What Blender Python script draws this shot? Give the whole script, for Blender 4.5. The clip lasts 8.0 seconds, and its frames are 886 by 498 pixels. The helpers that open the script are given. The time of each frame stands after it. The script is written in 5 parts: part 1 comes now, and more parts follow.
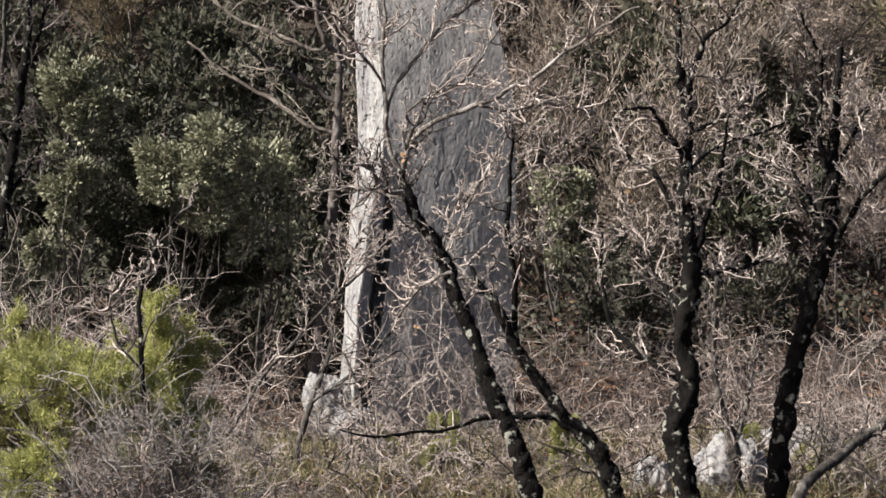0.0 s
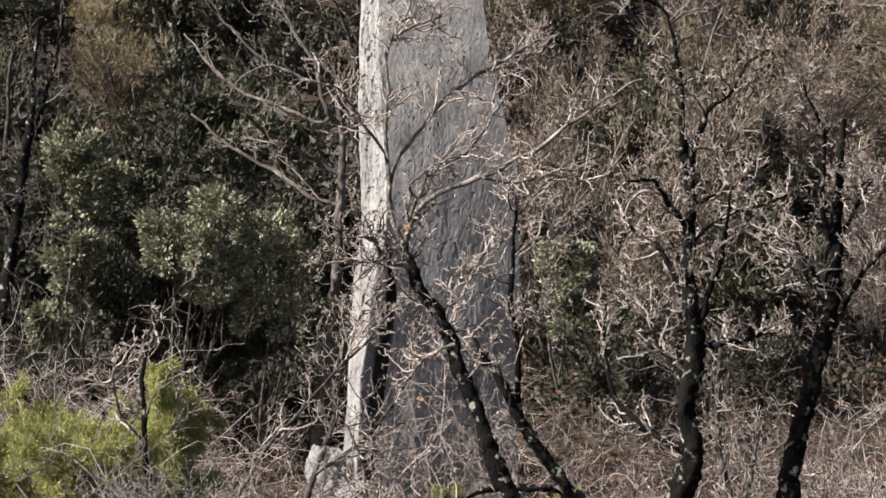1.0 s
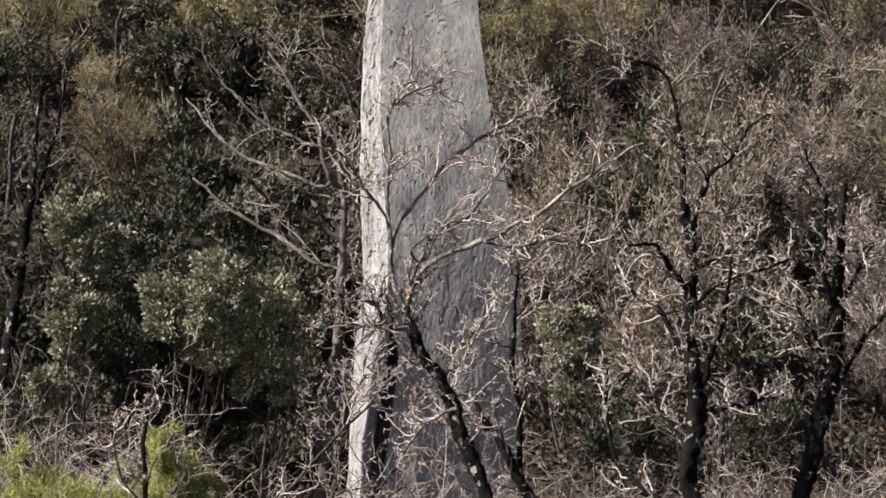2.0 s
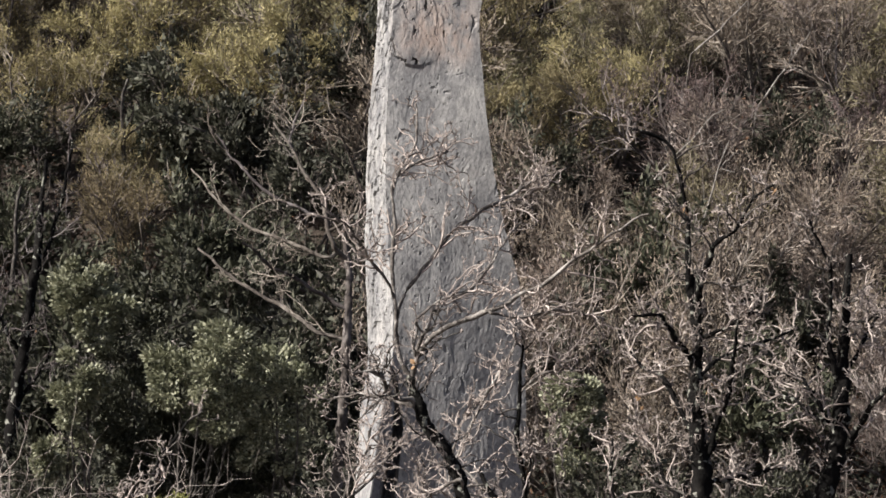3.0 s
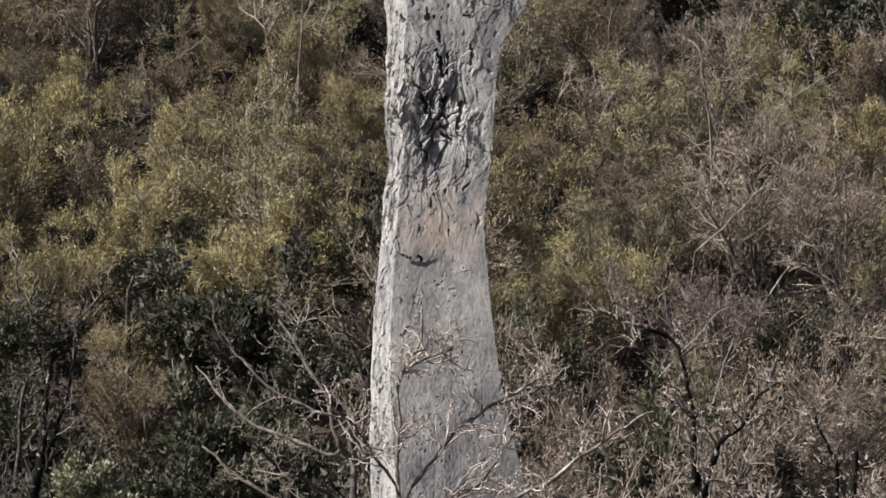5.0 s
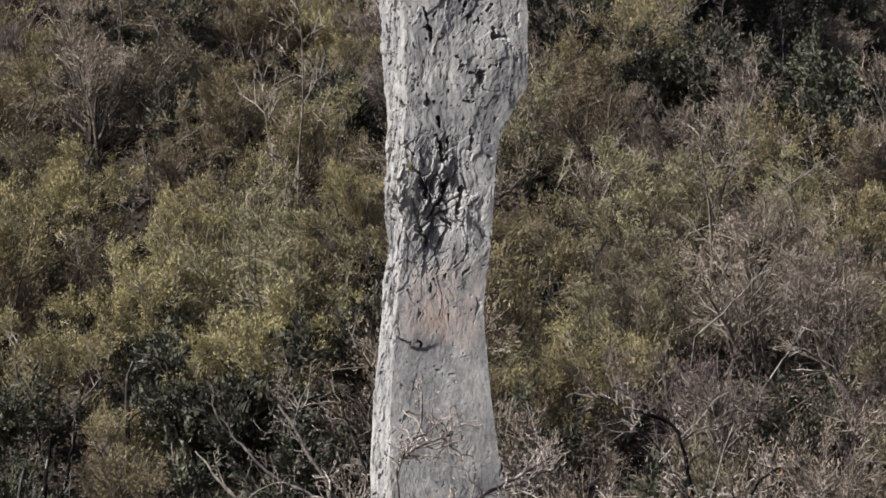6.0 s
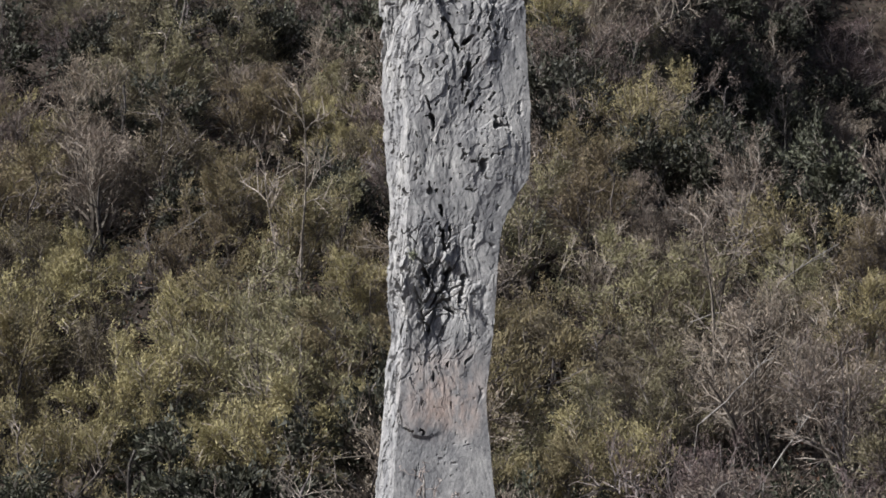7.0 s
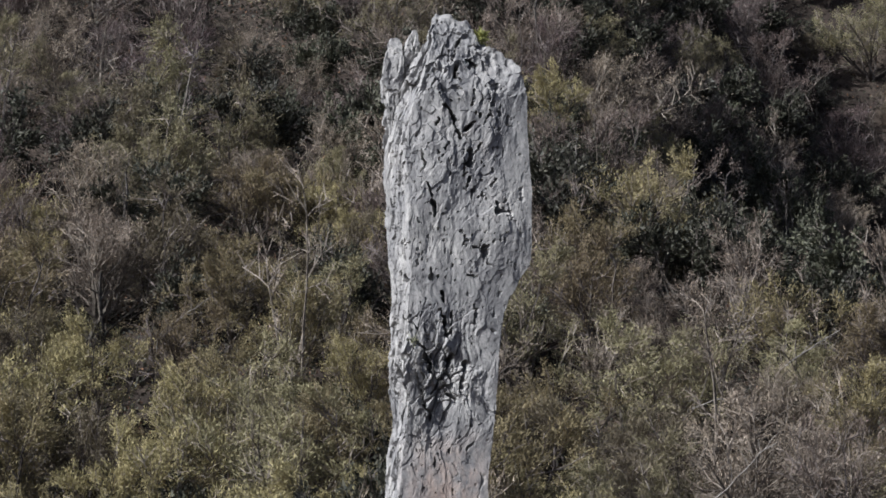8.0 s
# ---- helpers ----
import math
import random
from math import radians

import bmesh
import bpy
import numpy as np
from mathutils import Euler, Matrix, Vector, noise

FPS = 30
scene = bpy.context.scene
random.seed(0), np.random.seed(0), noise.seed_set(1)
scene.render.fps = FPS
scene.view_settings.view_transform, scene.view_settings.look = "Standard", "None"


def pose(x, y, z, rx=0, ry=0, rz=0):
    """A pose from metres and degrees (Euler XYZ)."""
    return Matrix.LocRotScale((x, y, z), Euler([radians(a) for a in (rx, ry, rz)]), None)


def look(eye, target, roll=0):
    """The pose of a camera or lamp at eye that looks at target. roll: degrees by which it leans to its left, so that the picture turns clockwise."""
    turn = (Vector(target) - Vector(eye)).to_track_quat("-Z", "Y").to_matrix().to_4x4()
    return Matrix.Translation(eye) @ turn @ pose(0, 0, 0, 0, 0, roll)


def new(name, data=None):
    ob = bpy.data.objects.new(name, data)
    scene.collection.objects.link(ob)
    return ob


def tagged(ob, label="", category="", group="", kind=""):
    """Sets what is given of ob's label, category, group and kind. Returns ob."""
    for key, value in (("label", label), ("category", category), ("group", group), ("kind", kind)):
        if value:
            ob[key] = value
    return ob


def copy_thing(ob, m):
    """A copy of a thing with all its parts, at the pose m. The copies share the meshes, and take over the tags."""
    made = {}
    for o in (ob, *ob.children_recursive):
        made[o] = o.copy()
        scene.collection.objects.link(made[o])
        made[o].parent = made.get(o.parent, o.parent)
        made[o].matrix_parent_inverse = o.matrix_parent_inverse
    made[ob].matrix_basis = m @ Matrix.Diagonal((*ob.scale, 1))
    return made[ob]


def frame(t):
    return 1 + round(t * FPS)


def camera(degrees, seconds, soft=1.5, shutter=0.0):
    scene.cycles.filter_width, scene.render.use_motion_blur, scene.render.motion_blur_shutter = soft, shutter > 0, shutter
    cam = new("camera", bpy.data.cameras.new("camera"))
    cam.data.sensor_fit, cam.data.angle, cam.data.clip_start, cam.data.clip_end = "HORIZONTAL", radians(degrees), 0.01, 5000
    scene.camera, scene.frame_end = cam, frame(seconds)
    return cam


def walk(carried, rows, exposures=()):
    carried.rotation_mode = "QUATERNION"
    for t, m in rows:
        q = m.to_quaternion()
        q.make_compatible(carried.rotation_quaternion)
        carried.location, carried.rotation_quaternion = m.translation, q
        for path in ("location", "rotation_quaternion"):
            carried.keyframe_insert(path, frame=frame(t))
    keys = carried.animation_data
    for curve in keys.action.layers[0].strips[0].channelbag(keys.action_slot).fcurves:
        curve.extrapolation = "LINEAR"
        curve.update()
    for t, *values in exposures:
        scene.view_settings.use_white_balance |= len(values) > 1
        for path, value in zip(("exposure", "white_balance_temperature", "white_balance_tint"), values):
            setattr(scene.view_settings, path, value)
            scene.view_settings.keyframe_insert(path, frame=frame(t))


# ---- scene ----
# A tripod shot from a path: the camera stands 1.6 m above the ground and tilts slowly upwards.
EYE = 1.6
cam = camera(18.0, 8.0, soft=1.65)
TURNS = [  # seconds, yaw, pitch, roll
    (0.0, -0.265, -4.000, 0.000), (0.5, -0.206, -3.221, 0.010), (1.0, -0.199, -2.524, 0.015),
    (1.5, -0.200, -1.876, 0.020), (2.8, -0.080, -0.070, 0.011), (3.0, -0.066, 0.234, 0.007),
    (3.5, -0.037, 1.115, 0.007), (4.0, 0.000, 2.242, 0.000), (4.5, 0.042, 3.244, 0.004),
    (5.0, 0.034, 4.275, -0.004), (6.5, 0.028, 6.883, -0.010), (7.0, 0.079, 7.825, -0.030),
    (7.5, 0.102, 8.670, -0.035), (8.0, 0.108, 9.586, -0.051),
]
walk(cam, [(t, pose(0, 0, EYE, 90 + pitch, roll, yaw)) for t, yaw, pitch, roll in TURNS], [(0.0, 0.98, 6350, 10), (4.0, 0.84, 6250, 10), (6.5, 0.71, 5980, 9), (8.0, 0.64, 5680, 9)])

# ---- light ----
SUN = Vector((-0.72, -0.29, 0.63)).normalized()
world = bpy.data.worlds.new("sky")
scene.world = world
world.use_nodes = True
wn = world.node_tree
sky = wn.nodes.new("ShaderNodeTexSky")
sky.sky_type, sky.sun_disc = "NISHITA", False
sky.sun_elevation = math.asin(SUN.z)
sky.sun_rotation = math.atan2(SUN.x, SUN.y)
sky.air_density, sky.dust_density = 0.6, 4.5
wn.links.new(sky.outputs[0], wn.nodes["Background"].inputs[0])
wn.nodes["Background"].inputs[1].default_value = 0.062
sun_data = bpy.data.lights.new("sun", "SUN")
sun_data.energy, sun_data.angle, sun_data.color = 5.0, radians(0.55), (1.0, 0.94, 0.86)
sun = new("sun", sun_data)
sun.matrix_world = look((0, 0, 0), -SUN)

# ---- materials ----


def nodes_of(name):
    m = bpy.data.materials.new(name)
    m.use_nodes = True
    return m, m.node_tree.nodes, m.node_tree.links, m.node_tree.nodes["Principled BSDF"]


def noise_node(nt, links, vec, scale, detail=5.0, rough=0.6, stretch=(1, 1, 1)):
    mp = nt.new("ShaderNodeMapping")
    mp.inputs["Scale"].default_value = stretch
    links.new(vec, mp.inputs["Vector"])
    n = nt.new("ShaderNodeTexNoise")
    n.inputs["Scale"].default_value = scale
    n.inputs["Detail"].default_value = detail
    n.inputs["Roughness"].default_value = rough
    links.new(mp.outputs[0], n.inputs["Vector"])
    return n.outputs["Fac"]


def ramp_node(nt, links, fac, stops):
    r = nt.new("ShaderNodeValToRGB")
    while len(r.color_ramp.elements) < len(stops):
        r.color_ramp.elements.new(0.5)
    for e, (p, c) in zip(r.color_ramp.elements, stops):
        e.position, e.color = p, (*c, 1)
    links.new(fac, r.inputs[0])
    return r.outputs[0]


def mix_node(nt, links, kind, fac, a, b):
    m = nt.new("ShaderNodeMix")
    m.data_type, m.blend_type = "RGBA", kind
    for socket, v in ((m.inputs[0], fac), (m.inputs[6], a), (m.inputs[7], b)):
        if hasattr(v, "links"):
            links.new(v, socket)
        else:
            socket.default_value = v if not isinstance(v, tuple) else (*v, 1)
    return m.outputs[2]


def mul_add(nt, links, value, factor, offset):
    m = nt.new("ShaderNodeMath")
    m.operation = "MULTIPLY_ADD"
    links.new(value, m.inputs[0])
    m.inputs[1].default_value, m.inputs[2].default_value = factor, offset
    return m.outputs[0]


def bump_node(nt, links, height, bsdf, strength, dist):
    b = nt.new("ShaderNodeBump")
    b.inputs["Strength"].default_value = strength
    b.inputs["Distance"].default_value = dist
    links.new(height, b.inputs["Height"])
    links.new(b.outputs[0], bsdf.inputs["Normal"])


def surface(name, dark, mid, light, coarse, fine, rough=0.9, bump=0.4, dist=0.01, stretch=(1, 1, 1), spots=None, island=0.0, each=0.0):
    """Two scales of noise between three colours, with optional lichen spots and piece-to-piece variation."""
    m, nt, links, b = nodes_of(name)
    tc = nt.new("ShaderNodeTexCoord").outputs["Object"]
    n1 = noise_node(nt, links, tc, coarse, 4, 0.6, stretch)
    n2 = noise_node(nt, links, tc, fine, 6, 0.65, stretch)
    c1 = ramp_node(nt, links, n1, [(0.3, dark), (0.5, mid), (0.7, light)])
    c2 = ramp_node(nt, links, n2, [(0.25, (0.45, 0.45, 0.45)), (0.5, (1, 1, 1)), (0.75, (1.5, 1.5, 1.5))])
    col = mix_node(nt, links, "MULTIPLY", 0.8, c1, c2)
    if spots:
        tone, amount, size = spots
        n3 = noise_node(nt, links, tc, size, 3, 0.55)
        f = ramp_node(nt, links, n3, [(1 - amount, (0, 0, 0)), (min(0.99, 1.06 - amount), (1, 1, 1))])
        col = mix_node(nt, links, "MIX", f, col, tone)
    if island:
        g = nt.new("ShaderNodeNewGeometry").outputs["Random Per Island"]
        r = ramp_node(nt, links, g, [(0, (1 - island,) * 3), (1, (1 + island,) * 3)])
        col = mix_node(nt, links, "MULTIPLY", 1.0, col, r)
    if each:
        o = nt.new("ShaderNodeObjectInfo").outputs["Random"]
        r = ramp_node(nt, links, o, [(0, (1 - each, 1 - each, 1 - 0.7 * each)), (1, (1 + each, 1 + each, 1 + 0.7 * each))])
        col = mix_node(nt, links, "MULTIPLY", 1.0, col, r)
    links.new(col, b.inputs["Base Color"])
    b.inputs["Roughness"].default_value = rough
    b.inputs["Specular IOR Level"].default_value = 0.12
    if bump:
        bump_node(nt, links, n2, b, bump, dist)
    return m


def leaf_material(name, a, c, e, rough=0.5, through_light=0.35, gloss=0.4, each=0.0):
    """Leaves: colour varies from leaf to leaf and from plant to plant, and light passes through."""
    m, nt, links, b = nodes_of(name)
    g = nt.new("ShaderNodeNewGeometry").outputs["Random Per Island"]
    col = ramp_node(nt, links, g, [(0.0, a), (0.55, c), (1.0, e)])
    tc = nt.new("ShaderNodeTexCoord").outputs["Object"]
    n = noise_node(nt, links, tc, 2.5, 3, 0.6)
    col = mix_node(nt, links, "MULTIPLY", 0.7, col, ramp_node(nt, links, n, [(0.3, (0.55, 0.55, 0.5)), (0.7, (1.35, 1.3, 1.25))]))
    if each:
        o = nt.new("ShaderNodeObjectInfo").outputs["Random"]
        col = mix_node(nt, links, "MULTIPLY", 1.0, col, ramp_node(nt, links, o, [(0, (1 - each, 1 - 1.2 * each, 1 - each)), (1, (1 + each, 1 + each, 1 + 0.5 * each))]))
    links.new(col, b.inputs["Base Color"])
    b.inputs["Roughness"].default_value = rough
    b.inputs["Specular IOR Level"].default_value = gloss
    t = nt.new("ShaderNodeBsdfTranslucent")
    links.new(col, t.inputs["Color"])
    mx = nt.new("ShaderNodeMixShader")
    mx.inputs[0].default_value = through_light
    links.new(b.outputs[0], mx.inputs[1])
    links.new(t.outputs[0], mx.inputs[2])
    links.new(mx.outputs[0], nt["Material Output"].inputs["Surface"])
    return m


def limestone(name, stain=1.0):
    """Pale grey weathered limestone: grey and cream patches, rusty stains, fine dark pits."""
    m, nt, links, b = nodes_of(name)
    tc = nt.new("ShaderNodeTexCoord").outputs["Object"]
    broad = noise_node(nt, links, tc, 1.5, 5, 0.62, (1, 1, 0.55))
    mid = noise_node(nt, links, tc, 4.0, 6, 0.65, (1.2, 1.2, 0.7))
    fine = noise_node(nt, links, tc, 22.0, 6, 0.7, (1.1, 1.1, 0.65))
    col = ramp_node(nt, links, broad, [(0.36, (0.186, 0.184, 0.186)), (0.5, (0.238, 0.233, 0.229)), (0.64, (0.287, 0.280, 0.271))])
    col = mix_node(nt, links, "MULTIPLY", 0.9, col, ramp_node(nt, links, mid, [(0.30, (0.48, 0.48, 0.50)), (0.40, (0.82, 0.82, 0.83)), (0.50, (1.0, 1.0, 1.0)), (0.62, (1.28, 1.27, 1.25))]))
    col = mix_node(nt, links, "MULTIPLY", 0.9, col, ramp_node(nt, links, fine, [(0.34, (0.50, 0.50, 0.52)), (0.45, (0.95, 0.95, 0.95)), (0.62, (1.22, 1.22, 1.20))]))
    grit = noise_node(nt, links, tc, 64.0, 3, 0.6, (1, 1, 0.6))
    col = mix_node(nt, links, "MULTIPLY", 0.4, col, ramp_node(nt, links, grit, [(0.34, (0.62, 0.62, 0.63)), (0.50, (1, 1, 1)), (0.66, (1.22, 1.22, 1.20))]))
    rust = noise_node(nt, links, tc, 1.3, 5, 0.6, (1, 1, 0.6))
    f = ramp_node(nt, links, rust, [(0.60, (0, 0, 0)), (0.80, (0.22 * stain,) * 3)])
    col = mix_node(nt, links, "MIX", f, col, (0.44, 0.35, 0.28))
    if stain > 1:
        xyz = nt.new("ShaderNodeSeparateXYZ")
        links.new(tc, xyz.inputs[0])
        zone = ramp_node(nt, links, mul_add(nt, links, xyz.outputs["Z"], 0.1, 0.0), [(0.40, (0, 0, 0)), (0.44, (1, 1, 1)), (0.49, (0.7, 0.7, 0.7)), (0.54, (0, 0, 0))])
        across = ramp_node(nt, links, mul_add(nt, links, xyz.outputs["X"], 0.5, 0.5), [(0.16, (0, 0, 0)), (0.34, (1, 1, 1)), (0.64, (1, 1, 1)), (0.76, (0.2, 0.2, 0.2))])
        zone = mix_node(nt, links, "MULTIPLY", 1.0, zone, across)
        patch = ramp_node(nt, links, mid, [(0.38, (0, 0, 0)), (0.58, (0.75, 0.75, 0.75))])
        col = mix_node(nt, links, "MIX", mix_node(nt, links, "MULTIPLY", 1.0, zone, patch), col, (0.33, 0.245, 0.20))
    pits = nt.new("ShaderNodeTexVoronoi")
    pits.inputs["Scale"].default_value = 26.0
    mp = nt.new("ShaderNodeMapping")
    mp.inputs["Scale"].default_value = (1.5, 1.5, 0.55)
    links.new(tc, mp.inputs["Vector"])
    links.new(mp.outputs[0], pits.inputs["Vector"])
    pf = ramp_node(nt, links, pits.outputs["Distance"], [(0.08, (0.22, 0.22, 0.23)), (0.24, (1, 1, 1))])
    col = mix_node(nt, links, "MULTIPLY", 0.45, col, pf)
    links.new(col, b.inputs["Base Color"])
    b.inputs["Roughness"].default_value = 0.92
    b.inputs["Specular IOR Level"].default_value = 0.25
    h = mix_node(nt, links, "ADD", 0.5, fine, mid)
    flakes = nt.new("ShaderNodeTexVoronoi")
    flakes.inputs["Scale"].default_value = 13.0
    links.new(mp.outputs[0], flakes.inputs["Vector"])
    h = mix_node(nt, links, "ADD", 0.3, h, flakes.outputs["Distance"])
    bump_node(nt, links, h, b, 0.30, 0.010)
    return m


STONE = limestone("limestone")
PILLAR_STONE = limestone("stained_limestone", 1.2)
BARK = surface("oak_bark", (0.004, 0.0038, 0.0035), (0.008, 0.0072, 0.0066), (0.018, 0.0165, 0.015), 6, 34, 1.0, 1.0, 0.03, (1, 1, 0.45), ((0.24, 0.24, 0.205), 0.41, 11.0))
GREY_TWIG = surface("dead_twig_bark", (0.10, 0.092, 0.085), (0.19, 0.175, 0.163), (0.32, 0.30, 0.28), 5, 25, 0.9, 0.3, 0.004, island=0.4)
TWIG = surface("oak_twig_bark", (0.19, 0.160, 0.142), (0.305, 0.260, 0.233), (0.45, 0.395, 0.357), 5, 25, 0.9, 0.3, 0.004, island=0.35)
LIMB_BARK = surface("oak_limb_bark", (0.045, 0.039, 0.035), (0.14, 0.125, 0.112), (0.38, 0.355, 0.325), 9, 40, 0.95, 0.8, 0.01, (1, 1, 1), ((0.42, 0.42, 0.38), 0.30, 14.0))
GREY_BARK = surface("grey_oak_bark", (0.022, 0.019, 0.017), (0.055, 0.049, 0.044), (0.17, 0.157, 0.14), 8, 34, 0.95, 0.8, 0.012)
SCRUB = surface("thicket_bark", (0.048, 0.036, 0.030), (0.165, 0.130, 0.112), (0.50, 0.43, 0.385), 2.2, 14, 0.92, 0.2, 0.003, island=0.7)
HILL_TWIG = surface("shrub_twig_bark", (0.10, 0.083, 0.072), (0.18, 0.154, 0.134), (0.33, 0.292, 0.26), 1.0, 9, 0.92, 0.0, island=0.4, each=0.25)
HILL_STEM = surface("shrub_stem_bark", (0.045, 0.038, 0.033), (0.10, 0.086, 0.075), (0.24, 0.215, 0.19), 2.0, 16, 0.92, 0.3, 0.01, each=0.3)
HILL_POLE = surface("dead_pale_wood", (0.12, 0.108, 0.097), (0.20, 0.183, 0.165), (0.30, 0.28, 0.255), 2.0, 16, 0.9, 0.3, 0.01)
SOIL = surface("leaf_litter_soil", (0.022, 0.018, 0.015), (0.042, 0.033, 0.027), (0.08, 0.063, 0.05), 0.9, 11, 0.95, 0.7, 0.05)
DRY_GRASS = leaf_material("dry_grass", (0.115, 0.112, 0.052), (0.22, 0.20, 0.105), (0.37, 0.325, 0.21), 0.7, 0.3, 0.2)
DEAD_LEAF = leaf_material("dead_oak_leaf", (0.26, 0.15, 0.08), (0.40, 0.26, 0.15), (0.56, 0.42, 0.28), 0.7, 0.4, 0.2)
LITTER = leaf_material("fallen_leaves", (0.06, 0.035, 0.022), (0.12, 0.07, 0.045), (0.22, 0.13, 0.085), 0.8, 0.15, 0.2)
JUNIPER = leaf_material("juniper_needles", (0.20, 0.21, 0.075), (0.36, 0.375, 0.14), (0.52, 0.52, 0.24), 0.6, 0.40, 0.15)
EVERGREEN = leaf_material("evergreen_leaves", (0.085, 0.092, 0.058), (0.20, 0.207, 0.135), (0.42, 0.425, 0.315), 0.5, 0.18, 0.36)
OLIVE = leaf_material("olive_green_buds", (0.147, 0.137, 0.092), (0.199, 0.186, 0.128), (0.255, 0.239, 0.170), 0.8, 0.15, 0.05, each=0.34)
YOUNG = leaf_material("yellow_green_buds", (0.175, 0.156, 0.092), (0.250, 0.224, 0.136), (0.325, 0.292, 0.185), 0.8, 0.2, 0.05, each=0.3)
RUSSET = leaf_material("russet_buds", (0.107, 0.088, 0.080), (0.186, 0.157, 0.143), (0.29, 0.25, 0.23), 0.8, 0.1, 0.1, each=0.38)
# dark leaf colour that also holds the shade of gaps, gully and foot
SHADE_IVY = leaf_material("shade_ivy_leaves", (0.026, 0.029, 0.020), (0.052, 0.056, 0.040), (0.11, 0.113, 0.086), 0.6, 0.12, 0.25, each=0.25)

# ---- geometry helpers ----
rng = np.random.default_rng(7)


def lattice(ix, iy, iz, seed):
    h = (ix * 374761393 + iy * 668265263 + iz * 1274126177 + seed * 974711) & 0x7FFFFFFF
    h = ((h ^ (h >> 13)) * 1103515245) & 0x7FFFFFFF
    h = ((h ^ (h >> 11)) * 12820163) & 0x7FFFFFFF
    return ((h ^ (h >> 15)) & 0xFFFF) / 32767.5 - 1.0


def vnoise(p, seed=0):
    """Smooth value noise, -1 to 1, at the points p (n, 3)."""
    i = np.floor(p).astype(np.int64)
    f = p - i
    f = f * f * f * (f * (f * 6 - 15) + 10)
    out = 0
    for dx in (0, 1):
        wx = f[:, 0] if dx else 1 - f[:, 0]
        for dy in (0, 1):
            wy = f[:, 1] if dy else 1 - f[:, 1]
            for dz in (0, 1):
                wz = f[:, 2] if dz else 1 - f[:, 2]
                out = out + wx * wy * wz * lattice(i[:, 0] + dx, i[:, 1] + dy, i[:, 2] + dz, seed)
    return out


def fnoise(p, octaves=4, seed=0, gain=0.5):
    out, a = 0, 1.0
    for k in range(octaves):
        out = out + a * vnoise(p * 2.03 ** k + 17.3 * k, seed + k)
        a *= gain
    return out


def unit(v):
    return v / np.maximum(np.linalg.norm(v, axis=-1, keepdims=True), 1e-9)


def mesh_of(name, verts, faces, material, smooth=False):
    me = bpy.data.meshes.new(name)
    me.from_pydata(verts.tolist(), [], faces if isinstance(faces, list) else faces.tolist())
    me.materials.append(material)
    if smooth:
        me.polygons.foreach_set("use_smooth", np.ones(len(me.polygons), bool))
    me.update()
    return me


def part(name, mesh, parent, label=""):
    ob = new(name, mesh)
    ob.parent = parent
    if label:
        ob["label"] = label
    return ob


def thing(name, place, label, category, group="", kind=""):
    ob = new(name)
    ob.empty_display_size = 0.2
    ob.matrix_world = place if isinstance(place, Matrix) else Matrix.Translation(place)
    return tagged(ob, label, category, group, kind)


def tubes(P, R, sides=3):
    """Tapered tubes along M paths of N points: P (M, N, 3), R (M, N). Returns vertices and quads."""
    M, N, _ = P.shape
    t = unit(np.gradient(P, axis=1))
    ref = np.where(np.abs(t[..., 2:3]) > 0.8, np.array([1.0, 0, 0]), np.array([0, 0, 1.0]))
    u = unit(np.cross(t, ref))
    v = np.cross(t, u)
    a = np.arange(sides) * 2 * math.pi / sides
    ring = u[:, :, None, :] * np.cos(a)[None, None, :, None] + v[:, :, None, :] * np.sin(a)[None, None, :, None]
    V = (P[:, :, None, :] + ring * R[:, :, None, None]).reshape(-1, 3)
    base = (np.arange(M)[:, None, None] * N + np.arange(N - 1)[None, :, None]) * sides
    k = np.arange(sides)[None, None, :]
    k2 = (k + 1) % sides
    Q = np.stack([base + k, base + k2, base + sides + k2, base + sides + k], -1).reshape(-1, 4)
    return V, Q


def sprout(P, R, n, length, lo=0.25, hi=1.0, spread=0.9, up=0.15, wig=0.25, N=6, thick=0.6, rmin=0.002, flat=1.0):
    """n side shoots from each path: crooked, tapered, leaning upwards by `up`."""
    M, K, _ = P.shape
    idx = np.repeat(np.arange(M), n)
    s = rng.uniform(lo, hi, len(idx)) * (K - 1)
    i = np.minimum(s.astype(int), K - 2)
    f = (s - i)[:, None]
    p0 = P[idx, i] * (1 - f) + P[idx, i + 1] * f
    r0 = (R[idx, i] * (1 - f[:, 0]) + R[idx, i + 1] * f[:, 0]) * thick
    t = unit(P[idx, i + 1] - P[idx, i])
    side = rng.normal(size=t.shape)
    side[:, 1] *= flat
    side = unit(side - (side * t).sum(-1, keepdims=True) * t)
    ang = rng.uniform(0.5, 1.2, (len(idx), 1)) * spread
    d = unit(t * np.cos(ang) + side * np.sin(ang) + np.array([0, 0, up]))
    ln = length * rng.uniform(0.45, 1.25, (len(idx), 1)) * (1.15 - 0.5 * (s / (K - 1))[:, None])
    pts = [p0]
    for _ in range(N - 1):
        d = unit(d + rng.normal(size=d.shape) * wig + np.array([0, 0, up * 0.5]))
        pts.append(pts[-1] + d * ln / (N - 1))
    taper = np.linspace(1.0, 0.42, N)[None, :]
    return np.stack(pts, 1), np.maximum(r0, rmin * 1.6)[:, None] * taper


